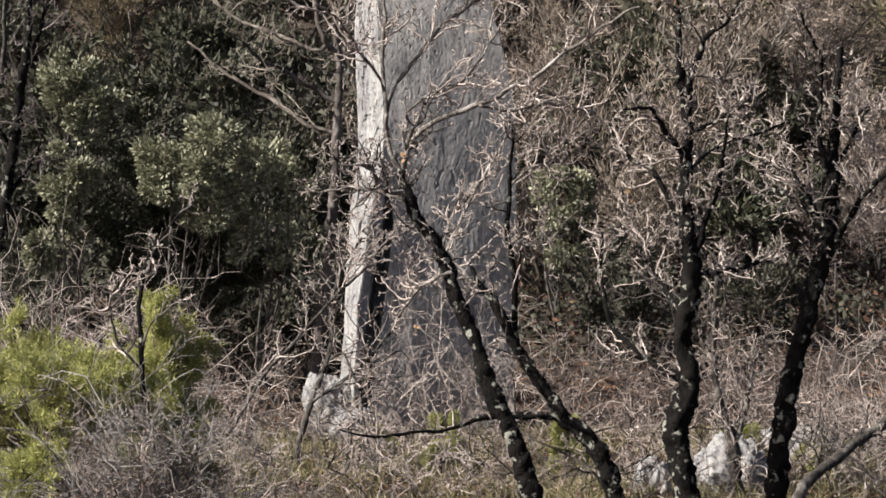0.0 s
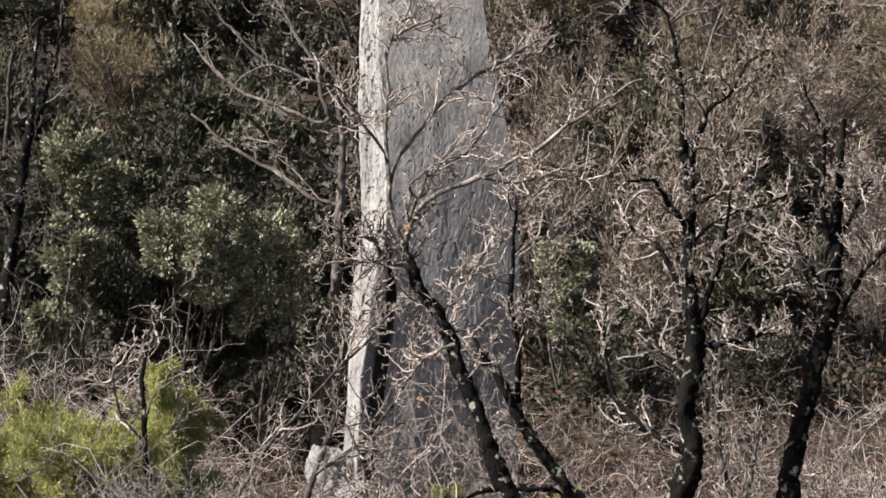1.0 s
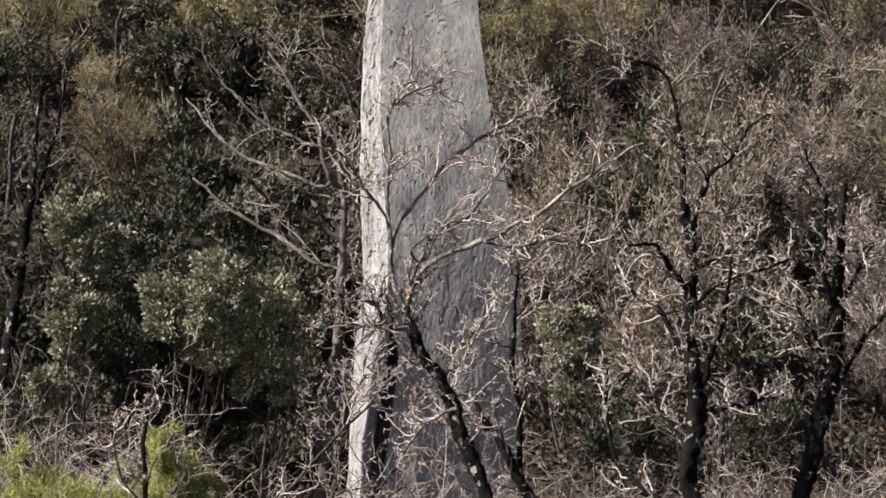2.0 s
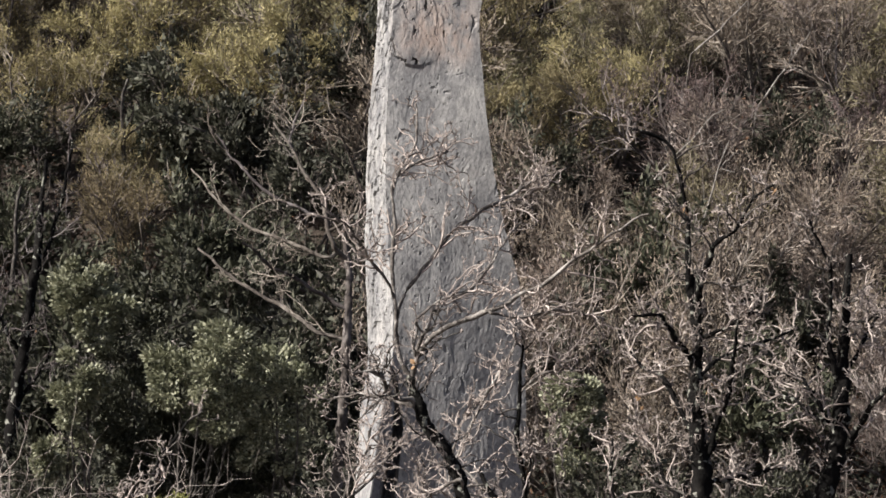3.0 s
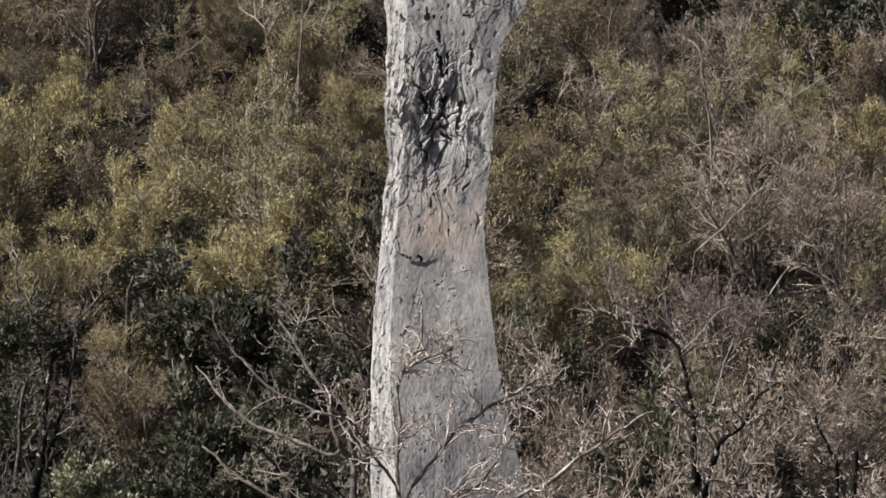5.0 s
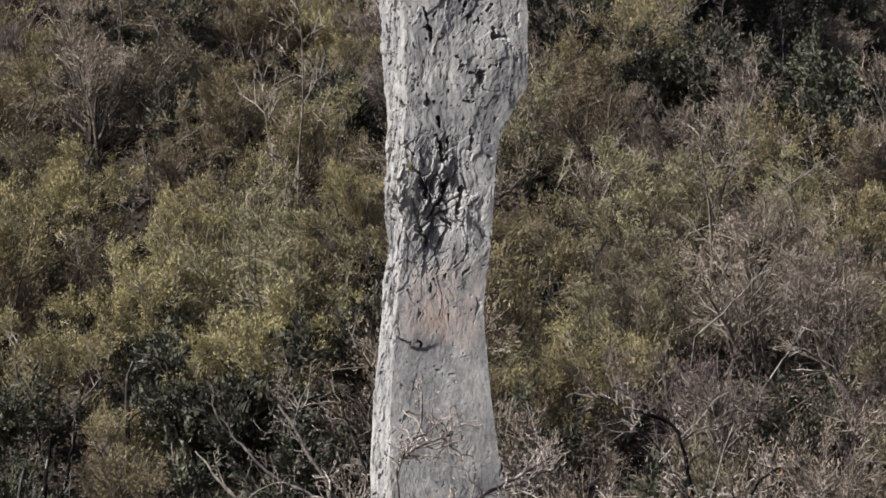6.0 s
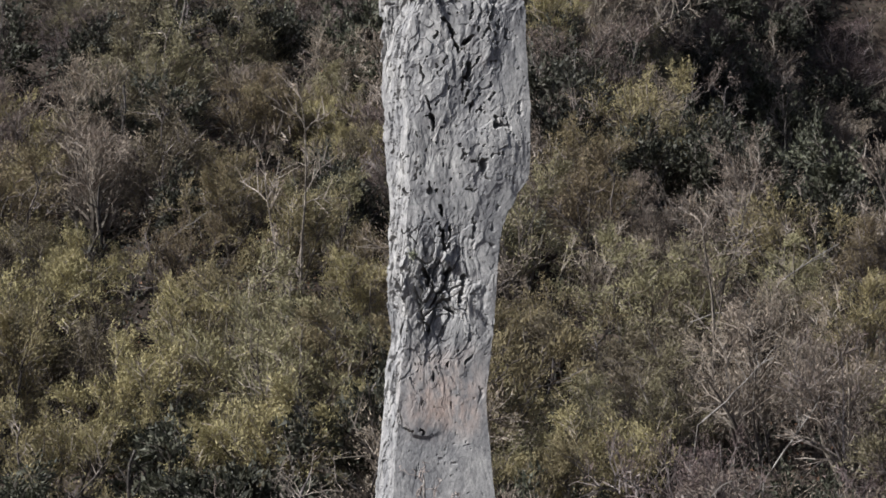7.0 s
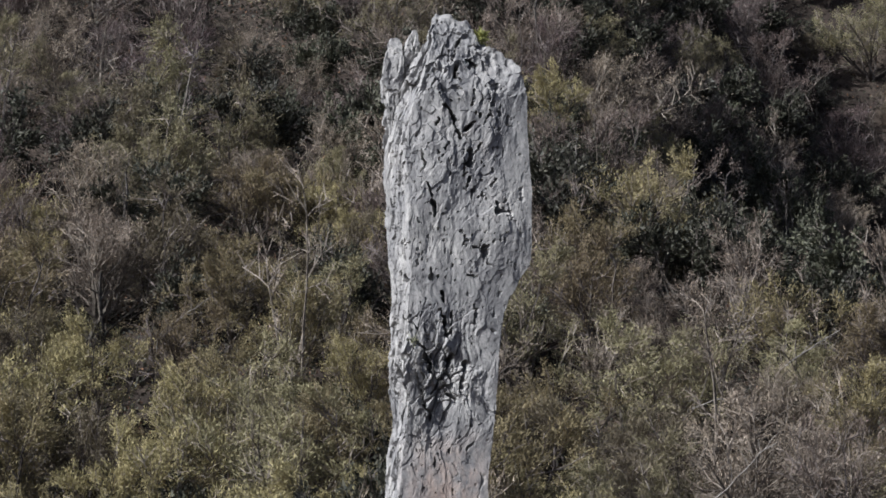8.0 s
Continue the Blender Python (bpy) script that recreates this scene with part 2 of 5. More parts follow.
def leaves_at(C, D, size, width=0.5, jitter=0.3):
    """Folded four-cornered leaves at the points C that point along D."""
    n = len(C)
    side = unit(np.cross(D, rng.normal(size=(n, 3))))
    nor = np.cross(side, D)
    L = size * rng.uniform(1 - jitter, 1 + jitter, (n, 1))
    a = C
    b = C + D * L * 0.5 + side * L * width * 0.5 + nor * L * 0.10
    c = C + D * L + nor * L * 0.05
    d = C + D * L * 0.5 - side * L * width * 0.5 + nor * L * 0.10
    V = np.stack([a, b, c, d], 1).reshape(-1, 3)
    k = np.arange(n)[:, None] * 4
    return V, np.concatenate([k + np.array([[0, 1, 2]]), k + np.array([[0, 2, 3]])])


def buds_at(C, D, size, width=0.5, jitter=0.4):
    """Small pointed leaves and bud sprays, three corners each."""
    n = len(C)
    side = unit(np.cross(D, rng.normal(size=(n, 3))))
    L = size * rng.uniform(1 - jitter, 1 + jitter, (n, 1))
    V = np.stack([C - side * L * width * 0.5, C + side * L * width * 0.5, C + D * L], 1).reshape(-1, 3)
    return V, np.arange(n * 3).reshape(-1, 3)


def merged(*pairs):
    vs, fs, o = [], [], 0
    for v, f in pairs:
        vs.append(v)
        fs += (np.asarray(f) + o).tolist()
        o += len(v)
    return np.concatenate(vs), fs


# ---- ground ----
PROFILE_Y = (-4000, -300, -60, -5, 3, 18, 24, 36, 42, 50, 103, 200, 260, 4000)
PROFILE_Z = (60, 40, 9, 0.2, 0, -1.6, -2.5, -3.3, -3.4, -1.5, 29, 82, 98, 98)


def ground_z(x, y):
    x, y = np.atleast_1d(np.asarray(x, float)), np.atleast_1d(np.asarray(y, float))
    z = np.interp(y, PROFILE_Y, PROFILE_Z)
    z = z + 0.22 * np.exp(-((x + 3.2) / 1.8) ** 2 - ((y - 19.5) / 3.0) ** 2)
    p = np.stack([x, y, 0 * x], 1)
    near = np.clip((np.hypot(x, y) - 4) / 10, 0, 1)
    rise = np.clip((y - 44) / 20, 0, 1)
    # added gully: the slope falls off to the right, out of the sun
    z = z - 1.08 * np.clip(x - 3.4, 0, 13) * np.clip((y - 70) / 13, 0, 1) ** 1.5 * np.clip((130 - y) / 22, 0, 1)
    return z + near * (0.10 * fnoise(p * 0.5, 3, 3) + 0.7 * rise * fnoise(p * 0.09, 3, 9))


def axis(lo, hi, fine_lo, fine_hi, step, grow=1.35):
    v = list(np.arange(fine_lo, fine_hi + step, step))
    s = step
    while v[-1] < hi:
        s *= grow
        v.append(v[-1] + s)
    s = step
    while v[0] > lo:
        s *= grow
        v.insert(0, v[0] - s)
    return np.array(v)


gx, gy = axis(-4000, 4000, -16, 16, 0.5), axis(-4000, 4000, 12, 110, 0.5)
GX, GY = np.meshgrid(gx, gy)
gv = np.stack([GX.ravel(), GY.ravel(), ground_z(GX.ravel(), GY.ravel())], 1)
gi = np.arange(len(gy) - 1)[:, None] * len(gx) + np.arange(len(gx) - 1)[None, :]
gq = np.stack([gi, gi + 1, gi + len(gx) + 1, gi + len(gx)], -1).reshape(-1, 4)
tagged(new("ground", mesh_of("ground", gv, gq, SOIL, True)), "brown soil and leaf litter of a wooded ravine slope", "ground", kind="structure")

# ---- rock pillar ----
PILLAR_Z = np.array([-4.2, -3.55, -2.82, -2.08, -1.35, -0.62, 0.10, 0.85, 1.31, 1.70, 2.20, 2.80, 3.16, 3.53, 3.90, 4.28, 4.67, 5.05, 5.42, 5.80, 6.18, 6.59, 6.89, 7.12, 7.35, 7.50, 7.73, 8.11, 8.49, 8.88, 9.18, 9.53, 9.76, 9.99, 10.15, 10.30, 10.42, 10.54, 10.61, 10.73, 10.85, 10.93, 10.98])
PILLAR_L = np.array([-1.35, -1.22, -1.12, -1.06, -1.02, -0.98, -0.95, -0.95, -0.965, -0.98, -0.97, -0.955, -0.935, -0.915, -0.88, -0.84, -0.80, -0.80, -0.73, -0.745, -0.78, -0.78, -0.78, -0.77, -0.765, -0.79, -0.815, -0.83, -0.835, -0.865, -0.88, -0.79, -0.71, -0.62, -0.568, -0.50, -0.44, -0.372, -0.349, -0.312, -0.282, -0.244, -0.20])
PILLAR_R = np.array([1.20, 1.12, 1.08, 1.08, 1.10, 1.12, 1.12, 1.09, 1.02, 0.92, 0.80, 0.68, 0.635, 0.585, 0.555, 0.525, 0.515, 0.55, 0.575, 0.60, 0.625, 0.66, 0.70, 0.81, 0.96, 1.06, 1.09, 1.095, 1.115, 1.08, 1.08, 1.085, 1.078, 1.011, 0.936, 0.816, 0.688, 0.514, 0.40, 0.31, 0.25, 0.08, -0.05])
PILLAR_Y = 36.6


def cells(p, seed):
    """Worley cells: gap between the two nearest seeds, a random value for the nearest, and the slope of its facet."""
    i = np.floor(p).astype(np.int64)
    f1, f2, val, tilt = np.full(len(p), 9.0), np.full(len(p), 9.0), np.zeros(len(p)), np.zeros(len(p))
    for dx in (-1, 0, 1):
        for dy in (-1, 0, 1):
            for dz in (-1, 0, 1):
                j = i + np.array([dx, dy, dz])
                c = j + np.stack([0.5 + 0.45 * lattice(j[:, 0], j[:, 1], j[:, 2], seed + k) for k in (1, 2, 3)], 1)
                g = np.linalg.norm(c - p, axis=1)
                near = g < f1
                f2 = np.where(near, f1, np.minimum(f2, g))
                val = np.where(near, lattice(j[:, 0], j[:, 1], j[:, 2], seed + 7), val)
                lean = sum(lattice(j[:, 0], j[:, 1], j[:, 2], seed + 11 + k) * (p - c)[:, k] for k in range(3))
                tilt = np.where(near, lean, tilt)
                f1 = np.where(near, g, f1)
    return f2 - f1, val, tilt


def section(a, wedge, turn):
    """Outline of the pillar: below, a sharp arris at front left and a flat front that falls back to the right; above, a block with a chamfered left arris and a slightly bowed front."""
    ang = np.radians([180, 205, 232, 262, 300, 335, 360, 405, 450, 500, 540])
    lx = np.array([-1.0, -0.93, -0.64, -0.15, 0.50, 1.0, 0.97, 0.70, 0.1, -0.65, -1.0])
    ly = np.array([0.10, -0.40, -0.90, -0.665, -0.353, -0.11, 0.15, 0.65, 0.85, 0.65, 0.10])
    ux = np.array([-1.0, -0.93, -0.68, -0.34, 0.45, 1.0, 0.97, 0.70, 0.1, -0.65, -1.0])
    uy = np.array([0.25, 0.0, -0.60, -0.60, -0.60, -0.60, -0.20, 0.65, 0.85, 0.65, 0.25])
    slant = np.array([0.0, 0.03, 0.06, 0.0, 0.03, 0.11, 0.0, 0.0, 0.0, 0.0, 0.0])
    low = np.interp(a, ang, lx), np.interp(a, ang, ly)
    top = np.interp(a, ang, ux), np.interp(a, ang, uy) + turn * np.interp(a, ang, slant)
    return low[0] * wedge + top[0] * (1 - wedge), low[1] * wedge + top[1] * (1 - wedge)


CRACKS = []  # x0, z0, x1, z1, half-width, depth on the front of the pillar
CRACKS.append((-0.035, 9.627, 0.151, 9.233, 0.029, 0.14))
CRACKS.append((0.410, 9.476, 0.151, 9.211, 0.040, 0.16))
CRACKS.append((0.151, 9.286, 0.166, 9.173, 0.051, 0.20))
CRACKS.append((0.485, 9.174, 0.278, 8.856, 0.029, 0.12))
CRACKS.append((0.307, 9.007, 0.285, 8.833, 0.044, 0.16))
CRACKS.append((0.648, 8.308, 0.670, 8.180, 0.051, 0.18))
CRACKS.append((0.758, 8.346, 0.729, 8.181, 0.036, 0.14))
CRACKS.append((-0.223, 8.328, -0.207, 8.133, 0.036, 0.14))
CRACKS.append((-0.283, 8.568, -0.223, 8.380, 0.022, 0.10))
CRACKS.append((-0.557, 7.385, -0.549, 7.296, 0.044, 0.15))
CRACKS.append((0.097, 10.160, 0.083, 10.008, 0.044, 0.15))
CRACKS.append((0.261, 10.275, 0.410, 10.199, 0.044, 0.13))
CRACKS.append((0.688, 9.939, 0.559, 9.591, 0.029, 0.12))
CRACKS.append((0.351, 9.856, 0.321, 9.719, 0.029, 0.12))
CRACKS.append((-0.146, 9.437, -0.160, 9.384, 0.029, 0.10))
CRACKS.append((0.559, 9.591, 0.499, 9.401, 0.029, 0.10))
CRACKS.append((0.300, 8.645, 0.249, 8.494, 0.029, 0.10))
CRACKS.append((-0.100, 6.889, 0.011, 6.557, 0.029, 0.14))
CRACKS.append((0.047, 6.853, 0.033, 6.483, 0.022, 0.12))
CRACKS.append((-0.101, 7.112, -0.057, 7.001, 0.036, 0.10))
CRACKS.append((-0.354, 6.393, -0.229, 6.077, 0.030, 0.14))
CRACKS.append((0.048, 6.299, -0.061, 6.004, 0.036, 0.16))
CRACKS.append((-0.426, 6.077, -0.352, 5.746, 0.026, 0.12))
CRACKS.append((-0.024, 5.821, 0.093, 5.689, 0.036, 0.15))
CRACKS.append((-0.352, 5.746, -0.241, 5.491, 0.022, 0.10))
CRACKS.append((-0.097, 6.004, -0.206, 5.820, 0.029, 0.14))
CRACKS.append((0.231, 6.189, 0.195, 5.895, 0.044, 0.10))
CRACKS.append((-0.682, 6.186, -0.593, 5.966, 0.036, 0.10))
CRACKS.append((0.376, 6.891, 0.355, 6.632, 0.029, 0.09))
CRACKS.append((0.818, 9.478, 0.803, 9.387, 0.029, 0.10))
CRACKS.append((0.965, 8.497, 0.987, 8.346, 0.029, 0.10))
CRACKS.append((0.486, 7.746, 0.530, 7.448, 0.029, 0.07))
CRACKS.append((-0.36, 4.19, -0.30, 4.15, 0.026, 0.09))
CRACKS.append((-0.637, 4.442, -0.550, 4.208, 0.014, 0.03))
CRACKS.append((-0.550, 4.208, -0.382, 4.157, 0.015, 0.045))


def weathering(p, a, high, belt):
    """Relief of the stone, outwards: broken facets with hard edges, fissures, slots and pits; chipped most on the left."""
    z = p[:, 2]
    d = (0.025 + 0.030 * high) * fnoise(p * np.array([0.9, 0.9, 0.5]), 3, 1)
    d = d + (0.003 + 0.006 * high) * fnoise(p * np.array([4.5, 4.5, 1.8]), 4, 5, 0.55)
    warp = p + 0.07 * np.stack([fnoise(p * 2.6, 3, 40), fnoise(p * 2.6, 3, 43), fnoise(p * 2.6, 3, 46)], 1)
    tip = warp @ np.array(Matrix.Rotation(0.2, 3, "X") @ Matrix.Rotation(0.12, 3, "Y"))
    gap1, val1, tilt1 = cells(tip * np.array([4.6, 4.6, 1.9]), 300)
    gap2, val2, tilt2 = cells(tip * np.array([10.5, 10.5, 3.6]), 320)
    gap3, val3, tilt3 = cells(tip * np.array([23.0, 23.0, 8.0]), 340)
    rough = np.clip(0.50 + 1.1 * vnoise(p * np.array([1.9, 1.9, 1.1]), 15), 0.08, 1.2)
    d = d + high * rough * (0.022 * tilt1 + 0.010 * tilt2 + 0.004 * val1 + 0.0025 * val2) + (0.002 + 0.002 * high * rough) * tilt3 + (0.0008 + 0.001 * high) * val3
    d = d + 0.006 * (0.4 + 0.6 * high) * fnoise(warp * np.array([9.0, 9.0, 1.5]), 3, 52, 0.55)
    # the broken belt: blocks that stand forward or back, parted by deep gaps
    d = d + belt * (0.065 * val1 + 0.03 * val2 + 0.09 * tilt1 + 0.05 * tilt2 + 0.012 * val3 + 0.02 * tilt3)
    d = d - belt * (0.12 * np.clip(1 - gap1 / 0.07, 0, 1) + 0.05 * np.clip(1 - gap2 / 0.12, 0, 1) * np.clip(0.3 + 1.8 * vnoise(p * 3.7, 19), 0, 1))
    crown = np.clip((z - 9.55) / 0.5, 0, 1)
    d = d + crown * (0.022 * val1 + 0.014 * val2 + 0.040 * tilt1 + 0.024 * tilt2 + 0.006 * tilt3)
    # the weather side on the left is chipped and ragged
    edge = np.clip(1 - np.abs(np.degrees(a) - 208) / 34, 0, 1) * np.clip((z + 0.5) / 1.5, 0, 1)
    d = d + edge * (0.024 * val2 + 0.014 * val1 + 0.020 * tilt1 + 0.012 * tilt2 + 0.005 * val3)
    # upright slots and small pits
    slot = fnoise(warp * np.array([12.0, 12.0, 3.8]), 3, 81, 0.6)
    d = d - (0.014 + 0.09 * high) * np.clip((slot - 0.98) / 0.05, 0, 1)
    pit = fnoise(warp * np.array([26.0, 26.0, 15.0]), 2, 84)
    d = d - (0.012 + 0.04 * high) * np.clip((pit - 0.90) / 0.06, 0, 1)
    d = d + (0.0012 + 0.0008 * high) * fnoise(warp * np.array([32.0, 32.0, 16.0]), 2, 83, 0.65)
    # branching fissures
    fis = np.abs(fnoise(warp * np.array([4.6, 4.6, 2.0]) + 9, 4, 91, 0.6))
    return d - 0.05 * high * np.clip(1 - fis / 0.010, 0, 1) * np.clip(vnoise(p * np.array([1.6, 1.6, 1.1]), 95) * 3 + 0.2, 0, 1)


def ringed(p, nz, na):
    """Quads between nz rings of na points, with a cap on the last."""
    i, k = np.arange(nz - 1)[:, None] * na, np.arange(na)[None, :]
    k2 = (k + 1) % na
    Q = np.stack([i + k, i + k2, i + na + k2, i + na + k], -1).reshape(-1, 4)
    return p, Q.tolist() + [list(range((nz - 1) * na, nz * na))]


def build_pillar():
    za = np.concatenate([np.arange(-4.2, 10.5, 0.0145), np.linspace(10.5, 10.98, 40)[1:]])
    aa = np.radians(np.concatenate([np.linspace(180, 345, 230, endpoint=False), np.linspace(345, 540, 30, endpoint=False)]))
    Z, A = np.meshgrid(za, aa, indexing="ij")
    z, a = Z.ravel(), A.ravel()
    l, r = np.interp(z, PILLAR_Z, PILLAR_L), np.interp(z, PILLAR_Z, PILLAR_R)
    c, h = (l + r) / 2, (r - l) / 2
    wedge = np.interp(z, [-4.2, -1.8, 0.2, 1.2, 2.2, 3.4], [0.80, 0.73, 0.58, 0.38, 0.18, 0.0])
    sx, sy = section(a, wedge, np.interp(z, [2.0, 5.5, 7.6], [0.0, 0.1, 1.0]))
    depth = np.interp(z, [-4.2, 0, 5, 8, 9.8, 10.5, 10.98], [1.5, 1.15, 0.85, 1.0, 0.85, 0.5, 0.12])
    sx = sx + np.interp(z, [-4.2, -1.6, 0.2], [-0.20, -0.18, 0.0]) * np.clip(1 - np.abs(np.degrees(a) - 232) / 28, 0, 1)
    x, y = c + sx * h, PILLAR_Y + sy * depth
    nx, ny = np.cos(a), np.sin(a)
    p = np.stack([x, y, z], 1)
    high = np.clip((z - 4.2) / 1.2, 0, 1)
    belt = np.exp(-((z - 6.05) / 0.50) ** 2) * np.exp(-((x + 0.2) / 0.40) ** 2)
    d = weathering(p, a, high, belt) * np.clip((11.1 - z) / 0.5, 0.3, 1)
    front = np.clip(-ny * 3, 0, 1)
    # the break: a plate stands proud above a short undercut crack
    lower = 4.13 + 1.5 * np.clip(-0.44 - x, 0, 0.4) + 0.05 * np.sin(6 * x) + 0.07 * vnoise(p * 3.1, 77)
    plate = np.clip((z - lower) / 0.05, 0, 1) * np.clip((5.35 - z) / 0.9, 0, 1)
    d = d + 0.035 * plate * front * np.clip((0.02 - x) / 0.45, 0, 1) * np.clip((x + 0.72) / 0.10, 0, 1)
    # the deep cleft between the sunlit left rib and the shaded face, near the foot
    gxl = np.interp(z, [-4.2, -2.9, -1.4, -0.6, 0.2, 1.2], [-0.90, -0.84, -0.66, -0.54, -0.54, -0.54])
    gw = np.interp(z, [-4.2, -3.0, -1.2, -0.5, 0.1], [0.08, 0.09, 0.10, 0.06, 0.0])
    cleft = front * np.clip((1 - np.abs(x - gxl) / np.maximum(gw, 1e-4)) * 2.2, 0, 1) * (gw > 0.002)
    d = d + 0.14 * front * np.clip((gxl - gw - x) / 0.10, 0, 1) * np.clip((0.6 - z) / 1.0, 0, 1)
    slashes, cut = [], np.random.default_rng(55)
    for _ in range(40):
        sx0, sz0, sl, st = cut.uniform(-0.75, 1.05), 6.3 + 4.0 * cut.uniform() ** 0.8, cut.uniform(0.03, 0.14), cut.normal() * 0.7
        slashes.append((sx0, sz0, sx0 + sl * math.sin(st), sz0 + sl * math.cos(st), cut.uniform(0.012, 0.021), 0.10))
    jag, wide = 0.032 * vnoise(p * 11, 71) + 0.016 * vnoise(p * 30, 73), 1 + 0.55 * vnoise(p * 14, 75)
    for x0, z0, x1, z1, wd, dp in CRACKS + slashes:
        vx, vz = x1 - x0, z1 - z0
        q = np.clip(((x - x0) * vx + (z - z0) * vz) / (vx * vx + vz * vz + 1e-9), 0, 1)
        gap = np.hypot(x - x0 - q * vx + jag, z - z0 - q * vz + 0.6 * jag)
        d = d - dp * front * 2.3 * np.clip((1.0 - gap / (0.72 * wd * wide)) / 0.5, 0, 1) * (1 - 0.4 * q)
    p = p + np.stack([nx, ny, 0 * nx], 1) * d[:, None]
    p[:, 1] += 0.65 * cleft
    crown = np.clip((z - 9.6) / 0.9, 0, 1)
    p[:, 2] += crown * (0.07 * fnoise(p * 3.4, 3, 61) + 0.05 * fnoise(p * 9, 2, 66))
    return ringed(p, len(za), len(aa))


def tooth(levels, lefts, rights, y0, depth, seed):
    """A free-standing splinter of stone with the outline given."""
    za = np.arange(levels[0], levels[-1], 0.013)
    aa = np.radians(np.concatenate([np.linspace(180, 345, 64, endpoint=False), np.linspace(345, 540, 18, endpoint=False)]))
    Z, A = np.meshgrid(za, aa, indexing="ij")
    z, a = Z.ravel(), A.ravel()
    l, r = np.interp(z, levels, lefts), np.interp(z, levels, rights)
    sx, sy = section(a, 0.0, 1.0)
    shrink = np.clip((levels[-1] - z) / 0.3, 0.15, 1)
    p = np.stack([(l + r) / 2 + sx * (r - l) / 2, y0 + sy * depth * shrink, z], 1)
    d = weathering(p + seed, a, np.ones(len(z)), np.zeros(len(z))) * 0.8 * shrink
    return ringed(p + np.stack([np.cos(a), np.sin(a), 0 * a], 1) * d[:, None], len(za), len(aa))


def boulder(cx, cy, cz, rx, ry, rz, seed, rough=0.22, n=40):
    """A weathered lump of rock as vertices and faces."""
    th, ph = np.linspace(0.02, math.pi - 0.02, n), np.linspace(0, 2 * math.pi, 2 * n, endpoint=False)
    T, F = np.meshgrid(th, ph, indexing="ij")
    u = np.stack([np.sin(T) * np.cos(F), np.sin(T) * np.sin(F), np.cos(T)], -1).reshape(-1, 3)
    u = np.sign(u) * np.abs(u) ** 0.85
    d = 1 + rough * fnoise(u * 1.6 + seed, 3, seed) - 0.5 * rough * np.clip(1 - np.abs(fnoise(u * 3.5 + seed, 2, seed + 5)) / 0.12, 0, 1) + 0.5 * rough * np.abs(fnoise(u * 5 + seed, 3, seed + 8))
    v = u * d[:, None] * np.array([rx, ry, rz])
    v = v + u * (0.10 * min(rx, ry, rz) * cells(v * np.array([5.0, 5.0, 3.6]) + seed, 360)[2] + 0.012 * cells(v * np.array([15.0, 15.0, 9.0]) + seed, 380)[2])[:, None] + np.array([cx, cy, cz])
    m = 2 * n
    i, k = np.arange(n - 1)[:, None] * m, np.arange(m)[None, :]
    Q = np.stack([i + k, i + m + k, i + m + (k + 1) % m, i + (k + 1) % m], -1).reshape(-1, 4)
    return v, Q.tolist() + [list(range(m))[::-1], list(range((n - 1) * m, n * m))]

stone = [
    build_pillar(),
    tooth([8.7, 9.36, 9.67, 9.91, 10.14, 10.37, 10.53, 10.65, 10.75], [-0.80, -0.835, -0.867, -0.929, -0.953, -0.931, -0.894, -0.856, -0.80], [-0.45, -0.50, -0.55, -0.595, -0.595, -0.596, -0.612, -0.627, -0.69], 36.95, 0.26, 3.1),
    tooth([9.8, 10.22, 10.53, 10.69, 10.78, 10.86], [-0.64, -0.63, -0.612, -0.589, -0.544, -0.49], [-0.38, -0.40, -0.398, -0.406, -0.414, -0.44], 36.95, 0.16, 7.7),
]
pv, pf = merged(*[(v, [f for f in fs if len(f) == 4]) for v, fs in stone])
tagged(new("rock_pillar", mesh_of("rock_pillar", pv, pf, PILLAR_STONE)), "tall slender pillar of pale weathered limestone, cracked at the top", "rock pillar")


def rock(x, y, rx, ry, rz, seed, label):
    z = float(ground_z(x, y)[0])
    v, f = boulder(0, 0, rz * 0.35, rx, ry, rz, seed)
    ob = new("boulder", mesh_of("boulder", v, f, STONE, True))
    ob.location = (x, y, z)
    return tagged(ob, label, "boulder")


rock(-1.30, 35.6, 0.30, 0.35, 0.58, 21, "pale limestone boulder at the foot of the pillar")
rock(-1.0, 35.2, 0.30, 0.3, 0.30, 25, "grey limestone rock among dry grass")
rock(2.99, 27.6, 0.36, 0.36, 0.38, 22, "white limestone boulder among the oak trunks")
rock(2.16, 27.0, 0.17, 0.22, 0.27, 23, "white limestone rock half sunk in dry grass")
rock(4.0, 30.5, 0.50, 0.5, 0.26, 24, "broad pale boulder behind bare oaks")

# ---- oaks ----


def resampled(rows, n):
    q = np.array(rows)
    s = np.concatenate([[0], np.cumsum(np.linalg.norm(np.diff(q[:, :3], axis=0), axis=1))])
    u = np.linspace(0, s[-1], n)
    out = np.stack([np.interp(u, s, q[:, i]) for i in range(4)], 1)
    k = np.array([0.25, 0.5, 0.25])
    for i in range(4):
        for _ in range(3):
            out[1:-1, i] = np.convolve(out[:, i], k, "valid")
    return out


def knobbly(P, R, sides, seed):
    """A trunk or limb with a gnarled, uneven skin."""
    V, Q = tubes(P[None], R[None], sides)
    c = np.repeat(P, sides, 0)
    V = V + (V - c) * (0.13 * fnoise(V * 6, 2, seed) + 0.34 * fnoise(V * np.array([30, 30, 15]), 2, seed + 3))[:, None]
    return V, Q


